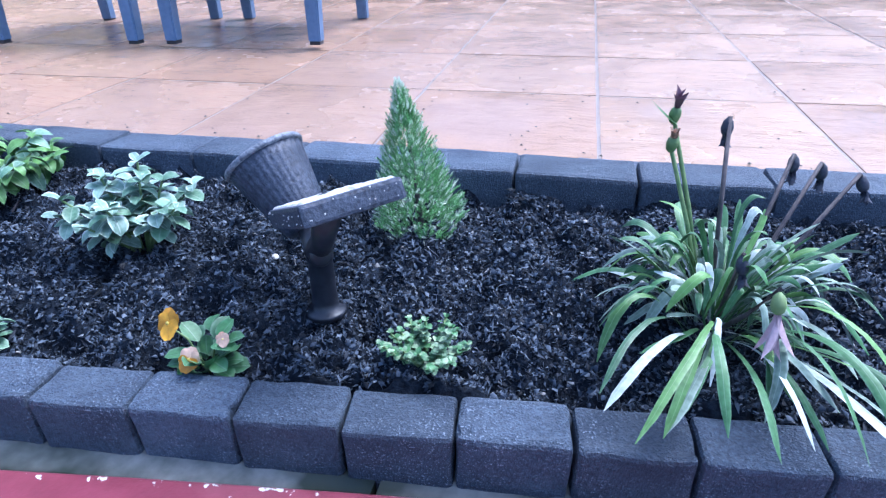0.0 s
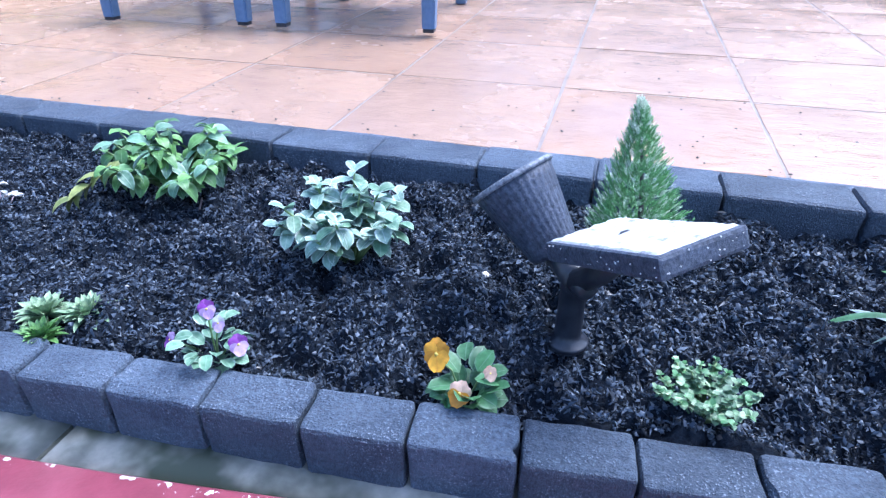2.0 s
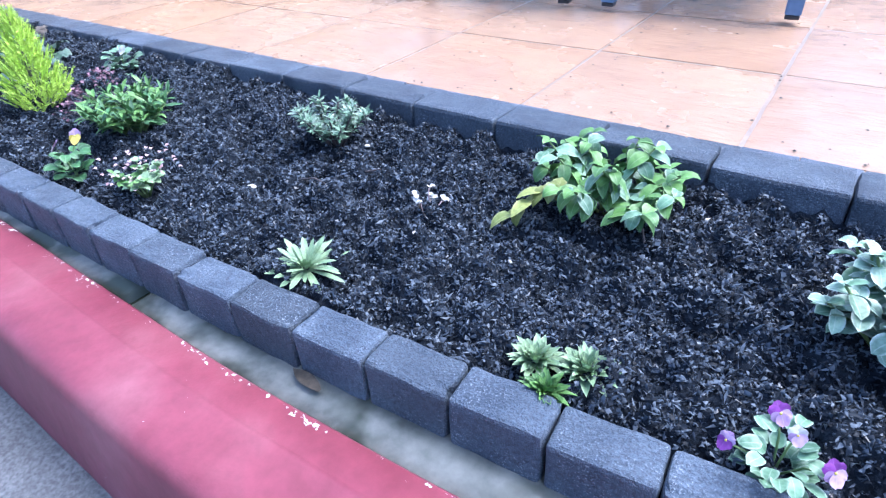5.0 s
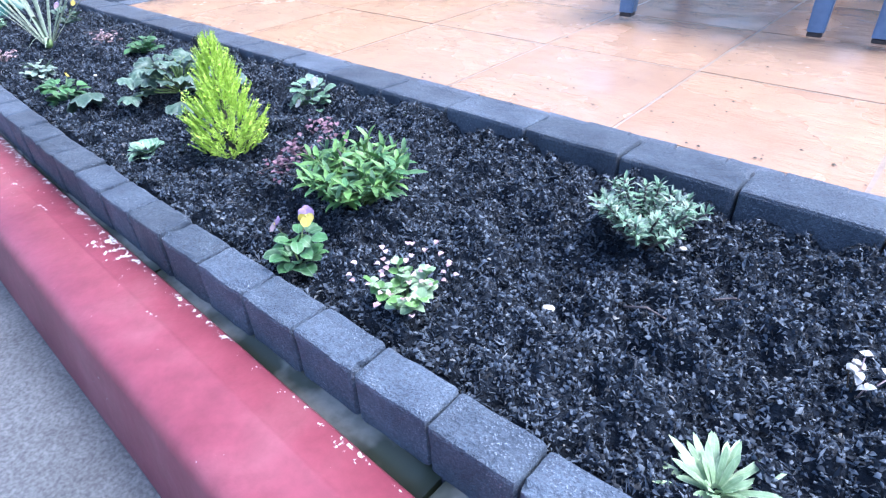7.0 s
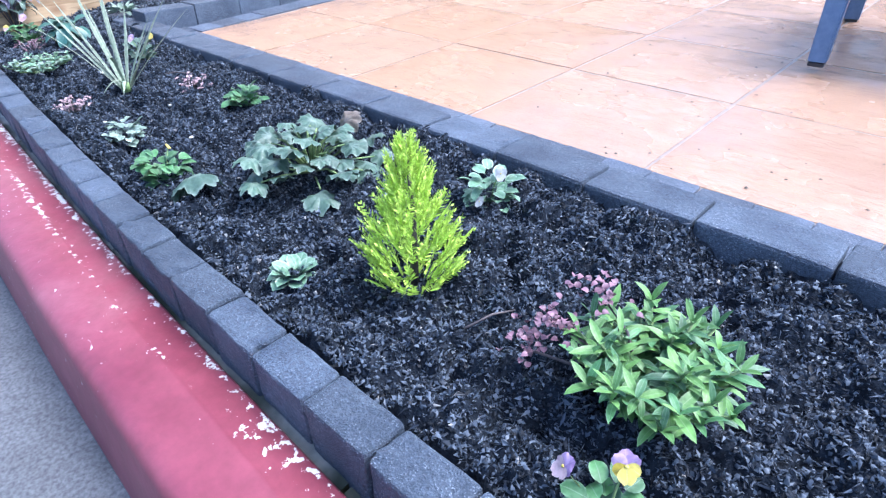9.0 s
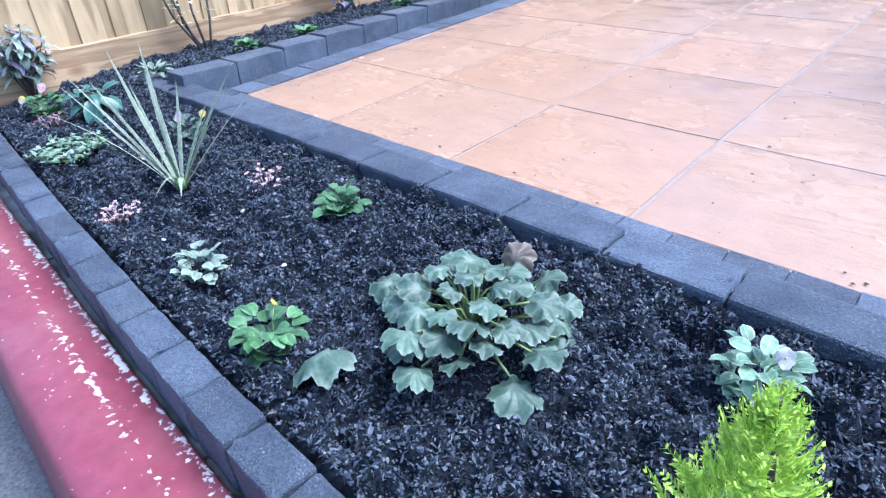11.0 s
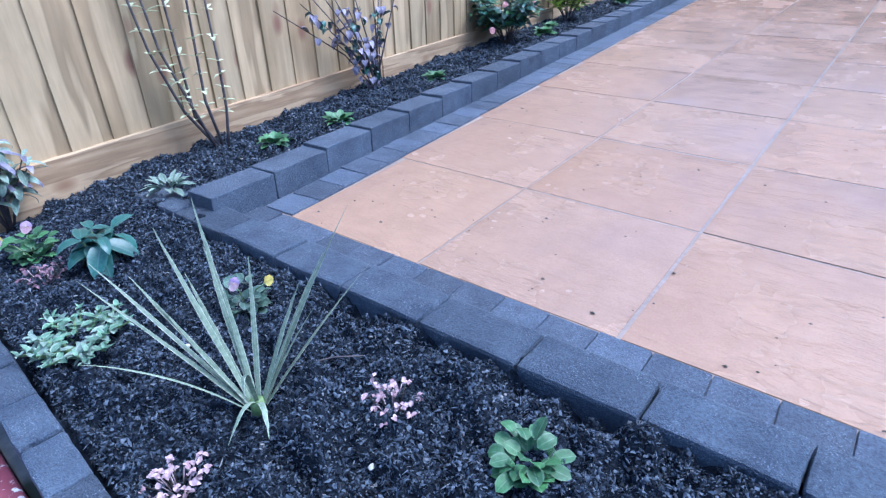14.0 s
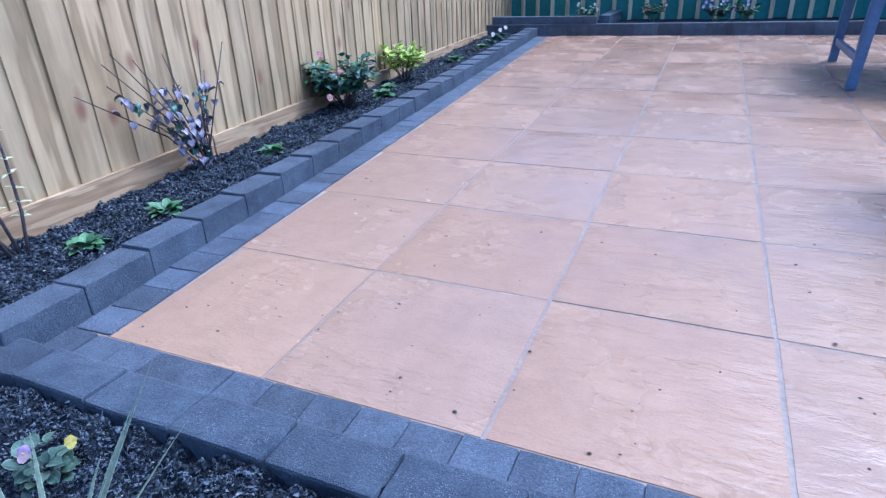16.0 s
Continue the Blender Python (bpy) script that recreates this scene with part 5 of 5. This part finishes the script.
# heuchera with large scalloped leaves
p = plant_at("heuchera", -2.155, -0.415, "heuchera with large scalloped frosted blue-green leaves", "heuchera")
for i in range(44):
    a = i * 137.5
    t = i / 43
    r = 0.21 * math.sqrt(1 - t) * rnd.uniform(0.7, 1.1)
    h = 0.035 + 0.085 * t + rnd.uniform(-0.015, 0.015)
    bx, by = math.cos(radians(a)) * r, math.sin(radians(a)) * r * 0.85
    stem(p, [(0, 0, 0.01), (bx * 0.5, by * 0.5, h * 0.85), (bx * 0.85, by * 0.85, h)], 0.003, 0.002, M_STEM, "leaf_stalk")
    mat = L_BLUE
    sz = rnd.uniform(0.05, 0.088) * (1.05 - 0.2 * t)
    add_leaf(p, leaves_of("lobed", mat, (0.5, 1.0), 0.5), (bx * 0.8, by * 0.8, h), a, rnd.uniform(-25, 20) + 15 * t, sz, sz, rnd.uniform(-20, 20))
add_leaf(p, leaves_of("lobed", L_BROWN, (0.5, 1.0), 0.5), (0.0, 0.10, 0.10), 80, 40, 0.070, 0.070, 10)
add_leaf(p, leaves_of("lobed", L_BLUE, (1.6,), 0.6), (-0.12, -0.20, 0.05), 235, -15, 0.13, 0.10, 30)

viola(-2.435, -0.675, "low green pansy clump with a yellow bud", [(-0.02, 0.03, 0.09, 0.022, (P_YELLOW, P_YELLOW), 60)], 22, L_GREEN, 0.06, 0.08, 0.075)
viola(-2.765, -0.640, "small clump of frosted variegated leaves", [], 26, L_SILVER, 0.042, 0.08, 0.07)
viola(-2.720, -0.268, "low clump of bright green rounded leaves", [], 24, L_GREEN, 0.055, 0.075, 0.07)
viola(-3.540, -0.255, "small pansy with a lilac flower behind spiky leaves", [(0.02, -0.03, 0.11, 0.045, (P_LILAC, P_PINK), -60), (0.09, 0.02, 0.12, 0.035, (P_YELLOW, P_YELLOW), -40)], 18, L_BLUE, 0.055, 0.08, 0.09)

# spiky variegated yucca
p = plant_at("yucca", -3.235, -0.45, "spiky yucca with long narrow cream-edged blades", "yucca")
L_YUCCA = mat_leaf("cream_edged_blade", (0.13, 0.22, 0.14), (0.24, 0.34, 0.22), (0.78, 0.8, 0.64), 0.8)
blade = lambda t: 0.0064 * min(1.0, 0.75 + 0.5 * t) * (1 - t ** 3.2)
for k, (dx, dy, dz, sag) in enumerate((
    (-0.253, -0.153, 0.297, 0.02), (-0.285, -0.115, 0.305, 0.02), (-0.013, -0.254, 0.286, 0.06), (-0.158, -0.033, 0.382, 0.0), (-0.214, 0.079, 0.387, 0.01), (0.039, 0.265, 0.369, 0.04),
    (-0.144, -0.072, 0.249, 0.0), (-0.143, -0.005, 0.279, 0.0), (-0.155, 0.05, 0.308, 0.0), (-0.104, 0.111, 0.274, 0.0), (0.006, 0.141, 0.233, 0.03), (0.035, 0.129, 0.219, 0.03), (0.052, 0.132, 0.197, 0.03), (0.102, 0.247, 0.261, 0.03),
    (-0.18, -0.09, 0.30, 0.01), (-0.10, 0.04, 0.24, 0.0), (0.02, 0.2, 0.28, 0.03))):
    tip = Vector((dx, dy, dz))
    foot = Vector((dx, dy, 0)) * 0.06
    mid = foot.lerp(tip, 0.5) + Vector((0, 0, sag))
    ribbon("blade", p, L_YUCCA, foot + Vector((0, 0, 0.012)), mid, tip, blade, 500 + k, 0.35)
for k, (mx, my, mz, dx, dy, dz) in enumerate(((0.02, -0.02, 0.19, 0.072, -0.062, 0.11), (0.02, -0.03, 0.085, 0.041, -0.097, 0.014), (0.05, -0.01, 0.08, 0.094, -0.043, 0.018))):
    ribbon("folded_blade", p, L_YUCCA, (0, 0, 0.02), (mx, my, mz), (dx, dy, dz), blade, 530 + k, 0.3)
stem(p, [(0.0, 0, 0), (0, 0, 0.03)], 0.016, 0.014, M_STEM, "stem", "", 8)

# grey low mat and far pansies at the fence end
p = plant_at("grey_mat_plant", -3.765, -0.568, "low spreading grey-green plant with spoon leaves", "plant")
bushy(p, L_FROST, "ovate", 22, 0.065, 0.125, 0.034, 0.42, 4, L_SILVER)
viola(-4.320, -0.455, "small pansy with lilac and yellow flowers near the fence", [(0.03, 0.0, 0.12, 0.05, (P_LILAC, P_PINK), -30), (-0.06, -0.06, 0.07, 0.045, (P_YELLOW, P_PINK), -40)], 22, L_GREEN, 0.055, 0.085, 0.09)
p = plant_at("dark_shrub", -4.100, -0.350, "dark teal drooping broad-leaved plant", "plant")
bushy(p, L_DARK, "ovate", 4, 0.19, 0.06, 0.11, 0.42, 3, None, (1.0, 1.5, 2.0), (-35, 10))
p = plant_at("pale_succulent", -4.335, 0.0, "low succulent with pale grey fleshy leaves beside the edging", "succulent")
rosette(p, L_SILVER, "ovate", 22, (0.075, 0.04), (0.03, 0.02), (5, 50), 0.03, (0.2, 0.6), 0.4, 0.02)
p = plant_at("butterfly_bush", -4.62, -0.42, "grey-green shrub with drooping lance leaves against the fence", "shrub")
bushy(p, L_SILVER, "lance", 13, 0.36, 0.13, 0.085, 0.26, 6, L_PURPLE, (0.8, 1.4, 2.0), (-35, 15), M_CANE)

# ---- plants along the fence ----
def fence_plant(name, y, off, label, category, group=""):
    x = fence_x(y) + off
    return plant_at(name, x, y, label, category, group)


p = fence_plant("climbing_rose", 0.38, 0.14, "bare dark canes with pale new leaves against the fence", "climbing rose")
ms = leaves_of("ovate", L_CREAM, (0.4, 0.9), 0.3)
for pts in ([(0, 0, 0), (-0.03, -0.10, 0.18), (-0.05, -0.17, 0.42), (-0.06, -0.22, 0.75)], [(0, 0.01, 0), (-0.03, -0.06, 0.15), (-0.05, -0.06, 0.4), (-0.06, -0.07, 0.75)], [(0, 0.02, 0), (-0.03, 0.0, 0.2), (-0.05, 0.02, 0.45), (-0.06, 0.04, 0.8)], [(0.02, 0.03, 0), (0, 0.07, 0.16), (-0.04, 0.10, 0.35), (-0.05, 0.10, 0.75)], [(0.0, -0.01, 0), (-0.02, -0.07, 0.2), (-0.05, -0.13, 0.42), (-0.06, -0.16, 0.7)]):
    stem(p, pts, 0.007, 0.004, M_CANE, "cane")
    for i in range(9):
        f = 0.3 + 0.7 * i / 8
        k = min(2, int(f * 3))
        q = Vector(pts[k]).lerp(Vector(pts[k + 1]), f * 3 - k)
        for s in (0, 120, 240):
            add_leaf(p, ms, q, rnd.uniform(-60, 60) + s, rnd.uniform(0, 40), rnd.uniform(0.03, 0.052), 0.022, 0)

p = fence_plant("withered_shrub", 1.40, 0.16, "withered shrub with dark purple-grey curled leaves", "shrub")
for i in range(20):
    a = rnd.uniform(150, 330)
    h, o = rnd.uniform(0.25, 0.62), rnd.uniform(0.03, 0.30)
    ca, sa = math.cos(radians(a)) * o * 0.3, (-1.0 if i % 4 else 0.35) * o * (1.9 if h > 0.4 else 0.9)
    pts = [(0, rnd.uniform(-0.06, 0.06), 0), (ca * 0.4, sa * 0.35, h * 0.45), (ca, sa, h)]
    stem(p, pts, 0.005, 0.002, M_CANE)
    for k in range(9):
        f = rnd.random() ** 0.6
        q = Vector(pts[0]).lerp(Vector(pts[1]), f * 2) if f < 0.5 else Vector(pts[1]).lerp(Vector(pts[2]), f * 2 - 1)
        if q.z < 0.42:
            add_leaf(p, leaves_of("ovate", L_PURPLE if k % 3 else L_DARK, (1.2, 2.0), 0.7), q, rnd.uniform(0, 360), rnd.uniform(-60, 20), rnd.uniform(0.035, 0.06), 0.034, 0)

for y, off, s in ((0.50, 0.36, 1.0), (0.86, 0.39, 1.0), (1.68, 0.34, 1.0), (3.1, 0.3, 1.2), (3.35, 0.22, 1.0), (4.7, 0.30, 1.3), (5.6, 0.3, 1.2)):
    p = fence_plant("bedding_plant", y, off, "low green bedding plant in the narrow fence bed", "plant", "bedding plants along the fence")
    rosette(p, L_GREEN, "ovate", 22, (0.075 * s, 0.04 * s), (0.045 * s, 0.03 * s), (10, 60), 0.02, (0.3, 0.8, 1.3), 0.3, 0.015)

p = fence_plant("rose_bush", 2.72, 0.20, "leafy dark green rose bush with pink blooms against the fence", "rose bush")
bushy(p, L_DARK, "ovate", 28, 0.42, 0.30, 0.08, 0.6, 6, L_GREEN, (0.4, 0.9, 1.4), (-15, 30), M_CANE)
for dx, dy, z in ((0.02, -0.27, 0.40), (0.1, -0.18, 0.28), (0.08, -0.3, 0.14), (0.02, 0.34, 0.27), (0.05, 0.28, 0.24)):
    petal_flower(p, (dx, dy, z), 0.06, (P_ROSE, P_ROSE), -40, 20, "bloom")
p = fence_plant("yellow_shrub", 3.72, 0.20, "compact shrub with bright yellow-green leaves", "shrub")
bushy(p, L_LIME, "ovate", 18, 0.34, 0.18, 0.075, 0.55, 5, L_YELLOW, (0.3, 0.7, 1.1), (0, 40), M_CANE)
for y in (5.9, 6.2, 6.45):
    p = fence_plant("white_bedding_flower", y, 0.3, "small bedding plant with white flowers", "flower", "white bedding flowers")
    rosette(p, L_DARK, "ovate", 16, (0.09, 0.05), (0.06, 0.04), (10, 60), 0.02, (0.3, 0.8), 0.3, 0.015)
    petal_flower(p, (0.05, -0.03, 0.12), 0.07, (P_WHITE, P_WHITE), -60, 30)
for x, mat, pet in ((-3.1, L_GREEN, P_ROSE), (-2.4, L_BLUE, P_LILAC), (-3.9, L_FROST, P_WHITE), (-2.1, L_GREEN, P_LILAC)):
    p = empty("far_bed_plant", (x, Y_FAR + 0.55, patio_z(Y_FAR) + 0.09), "leafy bedding plant with small flowers in the far bed", "plant", "far bed plants")
    bushy(p, mat, "ovate", 9, 0.24, 0.17, 0.08, 0.6, 4)
    for i in range(6):
        petal_flower(p, (rnd.uniform(-0.15, 0.15), rnd.uniform(-0.15, 0.0), rnd.uniform(0.15, 0.26)), 0.055, (pet, pet), -90, 20, "bloom")


# ---- litter: stones, petals and twigs ----
def pebble(x, y, size, mat, name="pebble", label="small pale stone lying on the compost"):
    bm = bmesh.new()
    bmesh.ops.create_icosphere(bm, subdivisions=2, radius=1)
    for v in bm.verts:
        v.co *= 1 + 0.15 * noise.noise(v.co * 2 + Vector((x * 9, y * 9, 0)))
    bmesh.ops.transform(bm, verts=bm.verts, matrix=Matrix.Diagonal((size, size * 0.75, size * 0.45, 1)))
    ob = part(name, bm, mat, None, smooth=True, m=pose(x, y, float(soil_z(x, y)) + size * 0.3, rnd.uniform(-15, 15), 0, rnd.uniform(0, 360)))
    return tagged(ob, label, "stone", "pale stones on the compost")


for x, y, s in ((0.87, -0.37, 0.010), (-0.66, -0.55, 0.012), (-0.74, -0.63, 0.013), (-0.2, -0.55, 0.009), (-2.95, -0.42, 0.008), (-3.55, -0.42, 0.009), (0.02, -0.5, 0.007), (-0.55, -0.25, 0.008), (-3.0, -0.62, 0.008), (-2.65, -0.5, 0.007), (-3.7, -0.5, 0.008), (0.3, -0.2, 0.008), (-2.4, -0.5, 0.007)):
    pebble(x, y, s, M_PEBBLE)
for x, y, a, l in ((-0.42, -0.36, 30, 0.09), (-1.45, -0.55, 70, 0.10), (-0.52, -0.48, 10, 0.07), (-3.2, -0.28, 50, 0.14), (0.2, -0.3, 120, 0.06)):
    z = float(soil_z(x, y))
    ca, sa = math.cos(radians(a)), math.sin(radians(a))
    ob = piece("twig", tube_mesh("twig", [(x - ca * l / 2, y - sa * l / 2, z + 0.006), (x, y + 0.006, z + 0.014), (x + ca * l / 2, y + sa * l / 2, z + 0.008)], [0.0025, 0.0022, 0.0015], 5), M_CANE)
    tagged(ob, "short dry twig lying on the compost", "twig", "twigs on the compost")
ob = piece("fallen_leaf", leaf_mesh("fallen_leaf", "lance", 0.2, 0.2, 5, M_WILT), None, None, pose(-0.12, float(kerb_y(-0.12)) + 0.045, KERB_TOP - 0.008, 0, 0, 80) @ Matrix.Diagonal((0.025, 0.08, 0.04, 1)))
tagged(ob, "wet dark brown leaf lying on the concrete strip", "leaf")

# dark crumbs trodden on to the paving
r = random.Random(77)
verts, faces = [], []
for i in range(420):
    x, y = r.uniform(-3.9, 2.4), 0.2 + 2.6 * r.random() ** 1.6
    q, n0, z = r.uniform(0.0025, 0.007), len(verts), patio_z(y) + 0.0005
    a0 = r.uniform(0, 6.28)
    ring = [(x + q * r.uniform(0.6, 1.2) * math.cos(a0 + k * 1.2566), y + q * r.uniform(0.4, 1.0) * math.sin(a0 + k * 1.2566), z) for k in range(5)]
    verts += ring + [(x, y, z + q * 0.6)]
    faces += [(n0 + k, n0 + (k + 1) % 5, n0 + 5) for k in range(5)]
specks = piece("paving_crumbs", mesh_of("paving_crumbs", verts, faces), M_WILT)
tagged(specks, "scattered dark crumbs of compost on the paving", "debris", kind="stuff")
